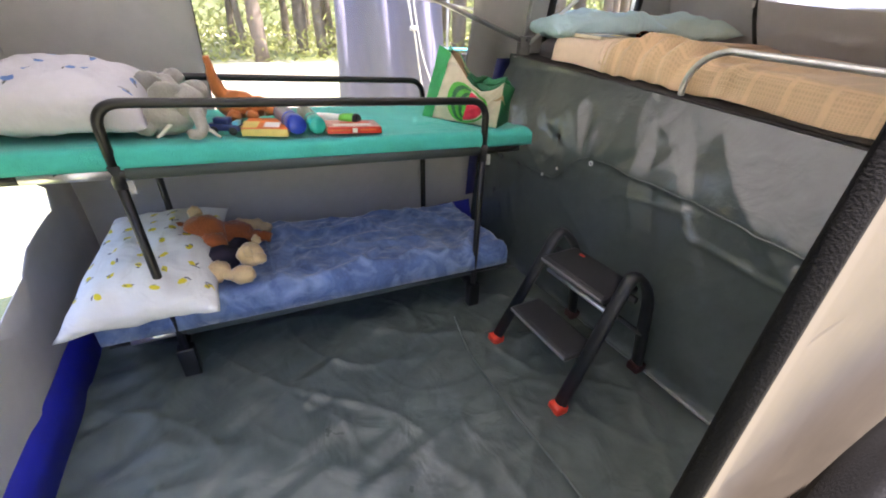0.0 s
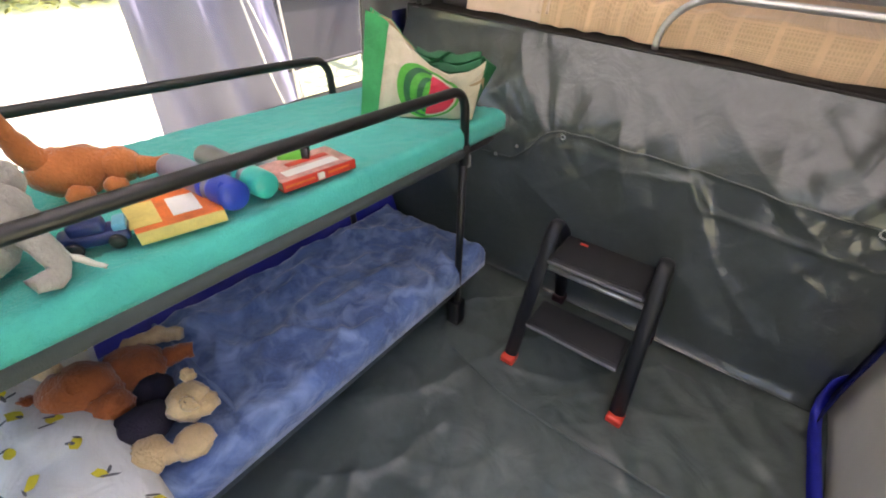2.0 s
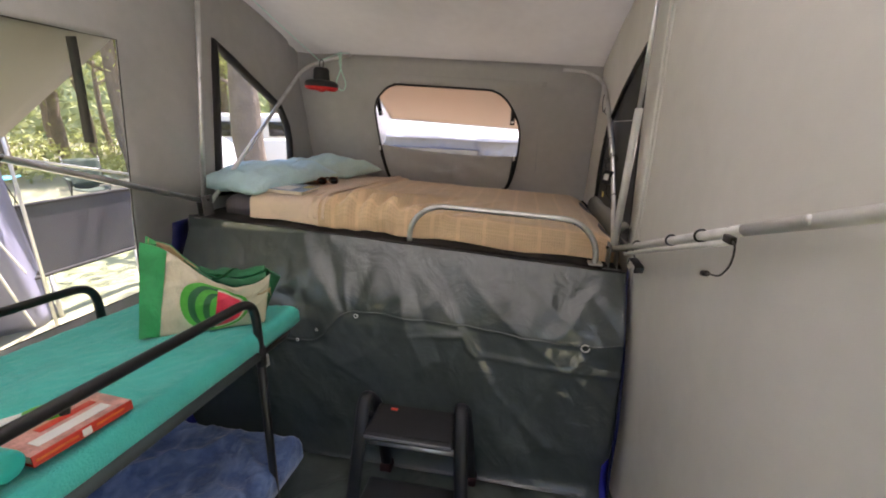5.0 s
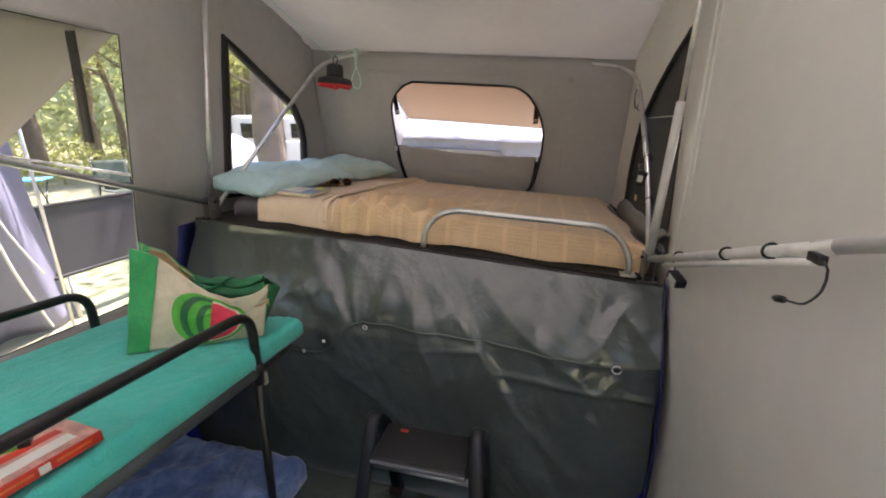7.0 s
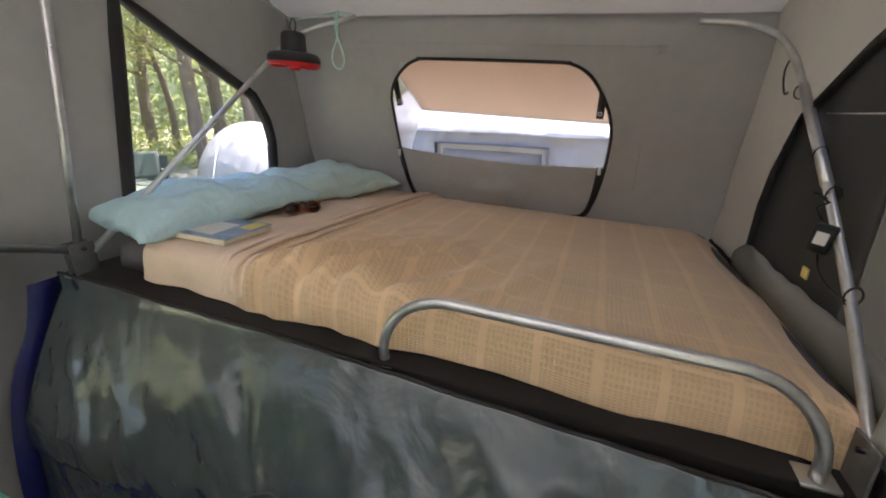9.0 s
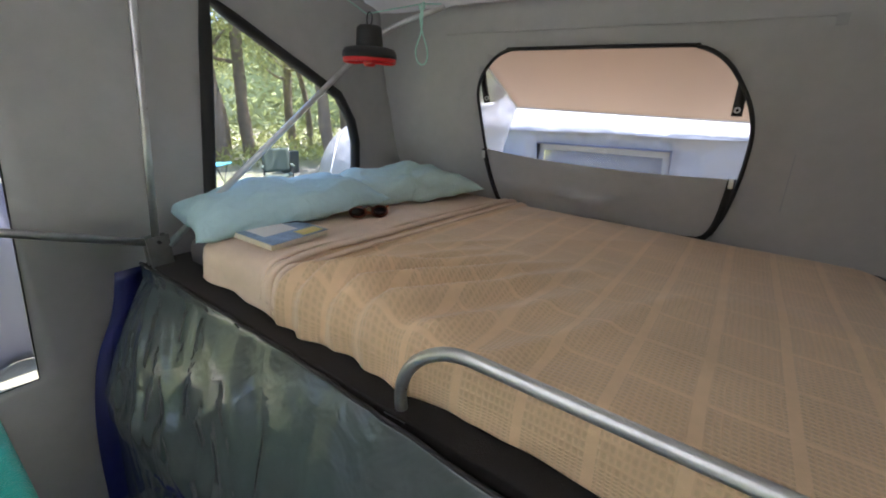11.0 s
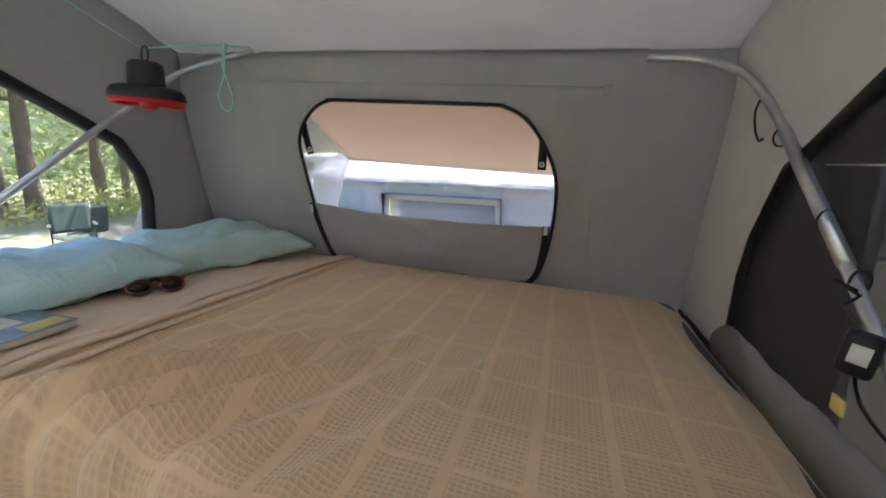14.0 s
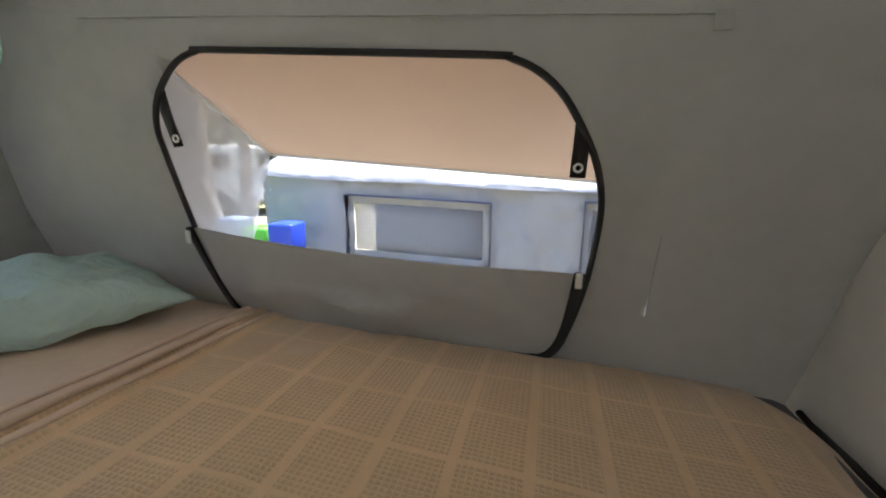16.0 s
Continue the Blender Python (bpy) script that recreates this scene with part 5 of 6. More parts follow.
BACK_OFF = Vector((-0.1, 0.13, 0.0))


def bag_pleat(u, v):
    """Soft folds that run down the cloth from its slumped rim."""
    return 0.018 * math.sin(math.pi * u) * math.sin(math.pi * v) + 0.008 * wob(u * 3, v * 3, 4) + 0.007 * wob(u * 9 + v * 3, v * 2.5, 9) + 0.008 * v * crease(u * 4 - v * 2, v * 1.5, 12, 4)


def bag_face(u, v):
    p = A0.lerp(A1, u).lerp(B0.lerp(B1, u), v)
    p.z += v * along(TOP_EDGE, u)
    return p + Vector((0.6, -0.75, 0.1)) * bag_pleat(u, v)


def bag_back(u, v):
    p = A0.lerp(A1, u).lerp(B0.lerp(B1, u), v) + BACK_OFF * (1 - (0.35 + 0.2 * u) * v)
    p.z += v * along(BACK_EDGE, u) + 0.012 * v * wob(u * 7, v, 2)
    return p + Vector((-0.5, 0.7, 0)) * (0.02 * v * wob(u * 5, v * 4, 6))


def bag_side(u0):
    """A gusset folded inwards along its middle."""
    return lambda s, v: bag_face(u0, v).lerp(bag_back(u0, v), s) + Vector((0.035 if u0 else 0.03, 0.012 if u0 else 0.02, -0.02 * v)) * math.sin(math.pi * s) * v


part("front_panel", surface(bag_face, 48, 36, thick=0.002), BAG_CREAM, bag, "cream printed face")
part("back_panel", surface(bag_back, 36, 28, thick=0.002), BAG_GREEN, bag, "green back face")
part("gusset", surface(bag_side(0.0), 14, 24, thick=0.002), BAG_GREEN, bag, "green side gusset")
part("gusset", surface(bag_side(1.0), 14, 24, thick=0.002), BAG_DARK, bag, "dark green side gusset")
part("lining", surface(lambda u, v: bag_back(u, v) + Vector((0.004, -0.006, 0.0)), 20, 20, u=(0.02, 0.4), v=(0.3, 0.995), thick=0.001), TAN_IN, bag, "tan inside of the back face")
part("lining", surface(lambda s, v: bag_face(s, 0.9).lerp(bag_back(s, 0.9), 0.06 + 0.88 * v) - Vector((0, 0, 0.03 + 0.04 * math.sin(math.pi * v))), 24, 8, thick=0.002), TAN_IN, bag, "tan inside")
for k, (lift_, wide) in enumerate(((0.004, 0.06), (-0.012, 0.05))):
    part("rim_fold", surface(lambda u, v: bag_back(u, 0.99).lerp(bag_face(u, 0.99), 0.12 + 0.3 * k + 0.32 * v) + Vector((0, 0, lift_ + 0.016 * math.sin(math.pi * v) + 0.008 * wob(u * 8, v * 2, k * 5))), 30, 8, u=(0.42, 0.97), thick=0.0015), BAG_DARK, bag, "dark green rim slumped over the mouth")


def bag_print(name, f, mat, off, nu=24, nv=14, u=(0, 1), v=(0, 1)):
    nrm = Vector((0.62, -0.77, 0.12)).normalized()
    part(name, surface(lambda a, b: bag_face(*f(a, b)) + nrm * off, nu, nv, u=u, v=v), mat, bag)


def disc(cu, cv, ru, rv):
    return lambda a, r: (cu + ru * r * math.cos(a), cv + rv * r * math.sin(a))


bag_print("side_band", lambda a, b: (0.15 * a + 0.05 * a * b, b), BAG_GREEN, 0.004)
LEFT, RIGHT = (math.pi * 0.5, math.pi * 1.5), (-math.pi * 0.5, math.pi * 0.5)
for cu, ru, rv, mat, off, span in ((0.57, 0.27, 0.45, LEAF_GREEN, 0.005, LEFT), (0.57, 0.215, 0.42, DARK_GREEN, 0.0062, LEFT), (0.57, 0.16, 0.38, LEAF_GREEN, 0.0074, LEFT), (0.57, 0.10, 0.33, DARK_GREEN, 0.0086, LEFT),
                                   (0.57, 0.05, 0.28, LEAF_GREEN, 0.0098, LEFT), (0.57, 0.27, 0.45, LEAF_GREEN, 0.005, RIGHT), (0.57, 0.24, 0.405, BAG_CREAM, 0.0062, RIGHT), (0.57, 0.22, 0.37, MELON_RED, 0.0074, RIGHT)):
    bag_print("melon_print", disc(cu, 0.47, ru, rv), mat, off, u=span)
L = [bag_back(0.3, 0.98), bag_back(0.33, 0.98) + Vector((0.02, 0.0, -0.02)), bag_back(0.5, 0.95) + Vector((0.05, -0.04, 0.0)), bag_back(0.66, 0.98) + Vector((0.03, -0.02, 0.01)), bag_back(0.72, 0.98)]
part("handle", tube(bmesh.new(), smooth_line(L, 0.02), 0.014, sides=6, flat=0.25), BAG_DARK, bag, "dark green webbing handle")

# ---- things on the raised bed ----
ON_SLOPE[0] = False
bk = book(pose(0.475, 0.13, bed_top(0.45, 0.2) + 0.016, 0, 3.2, 2) @ pose(0, 0, 0, 0, 0, 90), 0.21, 0.24, 0.018, BLUE_COVER, PAPER, "large picture book with blue cover half under pillow",
          [((0.12, 0.01), (0.2, 0.06), YELLOW_COVER), ((0.03, 0.08), (0.15, 0.2), WHITE_CARD)])
TORTOISE = material("tortoiseshell_plastic", (0.09, 0.025, 0.012), 0.18, var=0.7, scale=40, bump=0.05)
AMBER = material("amber_plastic", (0.4, 0.1, 0.02), 0.2, var=0.5, scale=30)
LENS = material("dark_lens", (0.012, 0.01, 0.01), 0.08, var=0.1)
gm_ = Matrix.Translation((0.395, 0.6, bed_top(0.4, 0.6) + 0.018)) @ pose(0, 0, 0, -20, 4, 62) @ Matrix.Scale(1.2, 4)
glasses = thing("sunglasses", gm_.translation, "brown tortoiseshell sunglasses folded on the blanket", "sunglasses")
for s in (-1, 1):
    ring = [gm_ @ Vector((s * 0.036 + 0.027 * math.cos(a), 0.002 * math.cos(a), 0.02 + 0.017 * math.sin(a))) for a in np.linspace(0, 2 * math.pi, 21)[:-1]]
    part("rim", tube(bmesh.new(), ring, 0.005, sides=8, closed=True), TORTOISE, glasses)
    bml = bmesh.new()
    bml.faces.new([bml.verts.new(p) for p in ring])
    bml.normal_update()
    bmesh.ops.solidify(bml, geom=bml.faces, thickness=0.002)
    part("lens", bml, LENS, glasses)
    part("temple", tube(bmesh.new(), [gm_ @ Vector(p) for p in ((s * 0.066, 0, 0.036), (s * 0.05, 0.05, 0.03), (-s * 0.03, 0.065 + 0.01 * s, 0.022), (-s * 0.06, 0.06, 0.008))], 0.006, sides=6, flat=0.6), AMBER, glasses, "amber side arm")
part("bridge", tube(bmesh.new(), [gm_ @ Vector(p) for p in ((-0.012, 0, 0.032), (0, 0, 0.038), (0.012, 0, 0.032))], 0.005, sides=6), TORTOISE, glasses)

# ---- hanging fan light ----
BLACK_MATT = material("matt_black_housing", (0.017, 0.017, 0.018), 0.5, var=0.2, scale=16, bump=0.2, bump_scale=250)
RED_GLOSS = material("red_gloss_plastic", (0.75, 0.02, 0.025), 0.3, var=0.08, scale=14, through_light=0.15)
STRING = material("pale_green_string", (0.5, 0.78, 0.66), 0.9, var=0.2, scale=60)
LC = Vector((0.34, 0.705, 1.79))
lm = Matrix.Translation(LC) @ pose(0, 0, 0, 0, 4, 0)
lamp = thing("hanging_fan_light", LC + Vector((0, 0, 0.14)), "black and red battery fan light hanging on string", "lamp")
part("motor_housing", lathe([(0.03, 0.045), (0.047, 0.047), (0.049, 0.055), (0.0465, 0.1), (0.045, 0.112), (0.036, 0.12), (0.02, 0.122)], lm, 32), BLACK_MATT, lamp)
part("ring", lathe([(0.045, 0.046), (0.07, 0.048), (0.09, 0.042), (0.099, 0.03), (0.101, 0.012), (0.097, 0.008)], lm, 40), BLACK_MATT, lamp)
part("red_rim", lathe([(0.099, 0.012), (0.0985, 0.002), (0.095, -0.004), (0.088, -0.004), (0.086, 0.006)], lm, 40), RED_GLOSS, lamp, "glossy red rim")
for i in range(4):
    a = i * math.pi / 2 + 0.5
    L = [lm @ Vector((r * math.cos(a + q), r * math.sin(a + q), z)) for r, q, z in ((0.02, 0, -0.002), (0.05, 0.12, -0.006), (0.075, 0.3, -0.006), (0.092, 0.42, -0.002))]
    part("spoke", tube(bmesh.new(), smooth_line(L, 0.01), 0.011, sides=6, flat=0.5), RED_GLOSS, lamp, "red spoke")
part("hub", lathe([(0.012, -0.018), (0.02, -0.016), (0.024, -0.004), (0.024, 0.008)], lm, 20), RED_GLOSS, lamp, "red hub")
part("diffuser", lathe([(0.03, 0.004), (0.084, 0.006), (0.084, 0.01), (0.03, 0.012)], lm, 32), BLACK_MATT, lamp)
part("carabiner", tube(bmesh.new(), smooth_line([lm @ Vector(p) for p in ((0, 0, 0.118), (0.013, 0, 0.13), (0.014, 0, 0.152), (0.004, 0, 0.163), (-0.008, 0, 0.156), (-0.011, 0, 0.13))], 0.006, True), 0.0028, sides=6, closed=True), BLACK_STEEL, lamp, "small black carabiner")
top = LC + Vector((0.0, 0.0, 0.158))
cord = thing("string_line", top, "thin pale green string tied to the tent bow", "string")
part("string", tubes([[top, Vector((0.313, 1.055, 2.045)), Vector((0.335, 1.172, 2.062))]], 0.0026, sides=5), STRING, cord)
part("string", tubes([[top, Vector((0.12, -0.1, 2.36))]], 0.0024, sides=5), STRING, cord)
kn = Vector((0.32, 1.06, 2.035))
loopl = [kn + Vector(p) * 1.42 for p in ((0, 0, 0.012), (0.006, -0.012, -0.03), (0.0, -0.012, -0.07), (-0.022, -0.014, -0.12), (-0.012, -0.014, -0.155), (0.012, -0.014, -0.16), (0.024, -0.014, -0.13), (0.004, -0.012, -0.07), (-0.003, -0.012, -0.03), (0.004, 0, 0.012))]
part("loop", tubes([smooth_line(loopl, 0.012)], 0.0038, sides=5), STRING, cord)
part("knot", tubes([[kn + Vector((0.012 * math.cos(a) - 0.01 + i * 0.004, 0.0, 0.013 * math.sin(a)))for a in np.linspace(0, 6.2, 12)] for i in range(3)], 0.002, sides=5), STRING, cord)

# ---- cables and small fittings on the poles ----
CABLE = material("black_cable", (0.015, 0.015, 0.015), 0.45, var=0.2)
WHITE_PLASTIC = material("white_plastic", (0.72, 0.71, 0.68), 0.4, var=0.06, scale=14)
plug = thing("power_lead", (2.0, -0.94, 1.36), "short black lead with plug hanging from bar", "cable")
part("cable", tubes([smooth_line([(2.005, -0.955, 1.37), (1.995, -0.992, 1.365), (1.99, -1.0, 1.335), (1.99, -0.97, 1.302), (1.99, -0.93, 1.29), (1.99, -0.915, 1.287)], 0.012)], 0.002, sides=8), CABLE, plug)
lead = Matrix.Translation((1.99, -0.918, 1.287)) @ Vector((0, 0.95, -0.28)).to_track_quat("Z", "Y").to_matrix().to_4x4()
part("plug", lathe([(0.004, 0), (0.0065, 0.003), (0.0065, 0.022), (0.004, 0.026)], lead, 12), CABLE, plug)
part("plug_tip", lathe([(0.003, 0.025), (0.003, 0.038)], lead, 10), GALV, plug, "metal tip")
part("socket", boxed((1.998, -0.965, 1.362), (2.01, -0.93, 1.378), 0.003), CABLE, plug)
usb = thing("switch_box", (2.03, -0.2, 1.08), "small white switch box on a black lead", "switch")
part("case", boxed((-0.017, -0.034, -0.014), (0.017, 0.034, 0.014), 0.004, pose(2.03, -0.255, 1.085, 15, 0, 12)), BLACK_PLASTIC, usb)
part("front", boxed((-0.018, -0.026, -0.012), (-0.0165, 0.02, 0.012), 0.001, pose(2.03, -0.255, 1.085, 15, 0, 12)), WHITE_PLASTIC, usb, "white face")
part("cable", tubes([smooth_line([(2.035, -0.225, 1.09), (2.03, -0.16, 1.14), (2.02, -0.12, 1.11), (2.01, -0.1, 1.13)], 0.02)], 0.003, sides=6), CABLE, usb)
chg = thing("charger", (2.0, 0.5, 1.3), "black charger with white label strapped to pole", "charger")
part("case", boxed((-0.016, -0.022, -0.034), (0.016, 0.022, 0.034), 0.009, pose(2.015, 0.4, 1.335, 8, 0, 58)), BLACK_PLASTIC, chg)
part("label", boxed((-0.0175, -0.012, -0.012), (-0.0155, 0.012, 0.018), 0.001, pose(2.015, 0.4, 1.335, 8, 0, 58)), WHITE_PLASTIC, chg, "white sticker")
for pts in ([(2.01, 0.41, 1.375), (2.0, 0.43, 1.4), (2.03, 0.45, 1.41), (2.0, 0.46, 1.43), (2.02, 0.44, 1.42)], [(2.015, 0.4, 1.297), (2.01, 0.37, 1.27), (2.01, 0.3, 1.25), (2.02, 0.25, 1.245)], [(2.05, 0.98, 1.77), (2.045, 0.99, 1.74), (2.045, 0.97, 1.69), (2.045, 0.94, 1.665), (2.045, 0.92, 1.67)]):
    part("cable", tubes([smooth_line(pts, 0.02)], 0.003, sides=6), CABLE, chg)
for y, z in ((0.25, 1.255), (0.62, 1.505), (0.85, 1.668), (0.5, 1.42)):
    tie = tube(bmesh.new(), [Vector((2.0 + min(0.055, y * 0.11) + 0.018 * math.cos(a), y + 0.006 * math.cos(a), z + 0.02 * math.sin(a))) for a in np.linspace(0, 2 * math.pi, 15)[:-1]], 0.0024, sides=5, closed=True)
    tagged(part("cable_tie", tie, CABLE), "black cable tie round the tent bow", "cable tie", "cable ties on the poles")
for y in (-0.3, -0.62, -0.8):
    z = 1.078 + 0.327 * -y
    tie = tube(bmesh.new(), [Vector((2.012 + 0.0145 * math.cos(a), y, z + 0.0145 * math.sin(a))) for a in np.linspace(0, 2 * math.pi, 15)[:-1]], 0.003, sides=5, closed=True)
    tagged(part("cable_tie", tie, CABLE), "black cable tie round the spreader bar", "cable tie", "cable ties on the poles")
tagged(part("paper_tag", boxed((2.0, 0.385, 1.236), (2.004, 0.415, 1.262), 0.001), YELLOW_COVER), "small yellow tag stuck to canvas", "tag")
# press studs and grommets of the skirt
for x, z, r in ((0.886, 0.735, 0.009), (1.892, 0.703, 0.016), (0.6, 0.6, 0.006), (0.7, 0.66, 0.005)):
    p = skirt_place(x, 1 - z / (deck(x) - 0.012)) + Vector((0, -0.004, 0))
    tagged(part("grommet", tube(bmesh.new(), [p + Vector((r * math.cos(a), -0.002, r * math.sin(a))) for a in np.linspace(0, 2 * math.pi, 15)[:-1]], 0.003, sides=6, closed=True), GALV), "small metal grommet in the vinyl skirt", "grommet", "grommets of the skirt")

# ---- outdoors ----
GROUND = material("sandy_grass", (0.26, 0.24, 0.18), 0.95, var=0.2, scale=0.8, bump=0.6, bump_scale=30, dirt=(0.25, 0.3, 0.1), dirt_scale=0.16, dirt_amount=0.9, dirt_span=(0.46, 0.66), dist=0.03)
BARK = material("grey_brown_bark", (0.2, 0.16, 0.125), 0.95, var=0.35, scale=5, bump=1.0, bump_scale=22, dist=0.03)
LEAF = material("sunlit_foliage", (0.36, 0.38, 0.13), 0.6, var=0.3, scale=1.5, bump=0.1, through_light=0.45, island=True)
LEAF_DARK = material("olive_foliage", (0.22, 0.25, 0.1), 0.65, var=0.3, scale=1.5, bump=0.1, through_light=0.4, island=True)


def ground_place(u, v):
    r = 0.5 + 3000 * u ** 4
    x, y = r * math.cos(v), r * math.sin(v)
    return Vector((x, y, -0.045 + (0.03 * wob(x * 0.3, y * 0.3) if r > 5 else 0)))


gbm = surface(ground_place, 70, 72, v=(0, 2 * math.pi))
bmesh.ops.remove_doubles(gbm, verts=gbm.verts, dist=0.0005)
bmesh.ops.holes_fill(gbm, edges=[e for e in gbm.edges if e.is_boundary and e.verts[0].co.length < 10], sides=100)
tagged(part("ground", gbm, GROUND), "sunlit sandy campsite ground with sparse grass", "ground", kind="structure")


def leaves(count, where, size, rnd):
    """Many small folded leaves as one mesh."""
    verts, faces = [], []
    for _ in range(count):
        c = Vector(where(rnd))
        d = Vector((rnd.gauss(0, 1), rnd.gauss(0, 1), rnd.gauss(-0.2, 0.8))).normalized()
        s = d.cross(Vector((rnd.gauss(0, 1), rnd.gauss(0, 1), rnd.gauss(0, 1)))).normalized()
        L, W = size * rnd.uniform(0.6, 1.5), size * rnd.uniform(0.2, 0.45)
        k = len(verts)
        verts += [c - d * L, c + s * W + d * 0.1 * L, c + d * L, c - s * W - d * 0.15 * L]
        faces.append((k, k + 1, k + 2, k + 3))
    me = bpy.data.meshes.new("leaves")
    me.from_pydata([tuple(v) for v in verts], [], faces)
    return me


def gum_tree(seed, height, radius, lean, leaf_mat, count):
    rnd = random.Random(seed)
    t = thing("tree", (0, 0, 0), "tall grey-barked tree with sparse sunlit crown", "tree", "campsite trees")
    bm = bmesh.new()
    trunk = [Vector((lean * (h / height) ** 1.5 * height + 0.25 * wob(h * 0.25, seed, 3), 0.25 * wob(seed, h * 0.25, 5), h - 0.1)) for h in np.linspace(0, height, 16)]
    tube(bm, trunk, radius, sides=12, taper=0.3)
    tips = []
    for i in range(9):
        k = rnd.randint(5, 14)
        a = rnd.uniform(0, 6.28)
        L = rnd.uniform(1.0, 2.6)
        p = trunk[k]
        q = p + Vector((math.cos(a) * L, math.sin(a) * L, rnd.uniform(0.4, 1.6)))
        mid = p.lerp(q, 0.5) + Vector((0, 0, -0.2))
        tube(bm, smooth_line([p, mid, q], 0.3), radius * 0.35, sides=7, taper=0.3)
        tips += [q, mid.lerp(q, 0.5), q + Vector((rnd.uniform(-0.6, 0.6), rnd.uniform(-0.6, 0.6), 0.4))]
    for v in bm.verts:
        v.co += Vector((wob(v.co.x * 4, v.co.y * 4, v.co.z * 1.2), wob(v.co.y * 4, v.co.x * 4, v.co.z * 1.2), 0)) * radius * 0.25
    part("trunk", bm, BARK, t, "rough grey-brown bark")
    tips += [trunk[-1], trunk[-2]]

    def where(r):
        c = r.choice(tips)
        s = 0.55 if r.random() < 0.8 else 1.0
        return c + Vector((r.gauss(0, s), r.gauss(0, s), r.gauss(0, s * 0.7)))

    me = leaves(count, where, 0.075, rnd)
    me.materials.append(leaf_mat)
    crown = new("crown", me)
    crown.parent = t
    crown["label"] = "loose clumps of narrow leaves"
    return t


kinds = [gum_tree(1, 9.0, 0.2, 0.05, LEAF, 6000), gum_tree(2, 10.5, 0.25, -0.06, LEAF_DARK, 6000), gum_tree(3, 8.0, 0.16, 0.12, LEAF, 5000)]
rnd = random.Random(12)
spots = [(-3.5, 5.4), (-14.6, 3.0), (-8.6, 9.6), (-11.2, 10.6), (-15.8, 1.4), (-16.2, 5.2), (-6.9, 10.4), (-14.5, 7.4), (-15.5, -0.6), (-16.5, -2.6), (-15.2, -4.6), (-17, 9)]
while len(spots) < 88:
    a, r = rnd.uniform(0, 2 * math.pi), rnd.uniform(13, 34)
    x, y = r * math.cos(a), r * math.sin(a)
    if all((x - p) ** 2 + (y - q) ** 2 > 2.2 for p, q in spots) and not (-2.2 < x < 8 and 0 < y < 11):
        spots.append((x, y))
while len(spots) < 118:
    a, r = rnd.uniform(1.9, 3.5), rnd.uniform(15, 30)
    spots.append((r * math.cos(a), r * math.sin(a)))
for i, (x, y) in enumerate(spots):
    k = kinds[1] if i == 0 else kinds[i % 3]
    m = pose(x, y, -0.05, 0, 0, rnd.uniform(0, 360) if i else 200)
    copy_thing(k, m @ Matrix.Scale(rnd.uniform(0.8, 1.2), 4))
for k, (x, y) in zip(kinds, ((-15, 2), (-12, -6), (-20, 9))):
    k.location = (x, y, -0.05)


def shrub_where(r):
    a, d = r.uniform(0, 2 * math.pi), r.uniform(13, 30)
    k = 0.5 + 0.5 * wob(math.cos(a) * 9, math.sin(a) * 9, 3)
    return d * math.cos(a), d * math.sin(a), abs(r.gauss(0, 0.4)) * (0.3 + 1.3 * k)


me = leaves(60000, shrub_where, 0.11, random.Random(5))
me.materials.append(LEAF)
tagged(new("undergrowth", me), "bright green undergrowth between the trees", "shrubs", kind="stuff")


def woods_where(r):
    a, d = r.uniform(0, 2 * math.pi), r.uniform(36, 48)
    return d * math.cos(a), d * math.sin(a), 12 * r.random() ** 1.4


me = leaves(40000, woods_where, 0.42, random.Random(6))
me.materials.append(LEAF_DARK)
tagged(new("far_woods", me), "distant wall of sunlit woodland", "woods", kind="stuff")

BACKDROP = material("far_forest", (0.24, 0.28, 0.13), 0.95, var=0.5, scale=0.25, bump=0.2, bump_scale=4, dirt=(0.5, 0.55, 0.36), dirt_scale=0.5, dirt_amount=0.8)
ring = surface(lambda u, v: Vector((56 * math.cos(u), 56 * math.sin(u), -0.5 + (12 + 3 * wob(math.cos(u) * 9, math.sin(u) * 9, 1)) * v)), 120, 4, u=(0, 2 * math.pi))
tagged(part("backdrop", ring, BACKDROP), "hazy green far edge of the forest", "forest", kind="structure")

# awnings over the tent's own windows
AWNING_GREY = material("awning_canvas_grey", (0.36, 0.335, 0.3), 0.85, var=0.08, scale=2, bump=0.25, bump_scale=400, through_light=0.1, big_bump=0.15, big_scale=2)
AWNING = material("awning_canvas_beige", (0.58, 0.47, 0.38), 0.85, var=0.08, scale=2, bump=0.25, bump_scale=400, through_light=0.22, big_bump=0.15, big_scale=2)
CLEAR = screen_material("clear_plastic_sheet", (0.75, 0.76, 0.8), 0.45)
CLEAR_WINDOW = screen_material("smoky_clear_window", (0.3, 0.31, 0.34), 0.55)
LILAC = material("lilac_grey_tarp", (0.25, 0.25, 0.33), 0.6, var=0.08, scale=2, bump=0.2, bump_scale=300, through_light=0.16, big_bump=0.4, big_scale=2.5)
WHITE_TARP = material("white_plastic_tarp", (0.4, 0.4, 0.405), 0.4, var=0.08, scale=2, bump=0.2, bump_scale=200, through_light=0.2, big_bump=0.5, big_scale=4)
ROPE = material("white_rope", (0.75, 0.74, 0.7), 0.9, var=0.1, scale=60, bump=0.5, bump_scale=300)

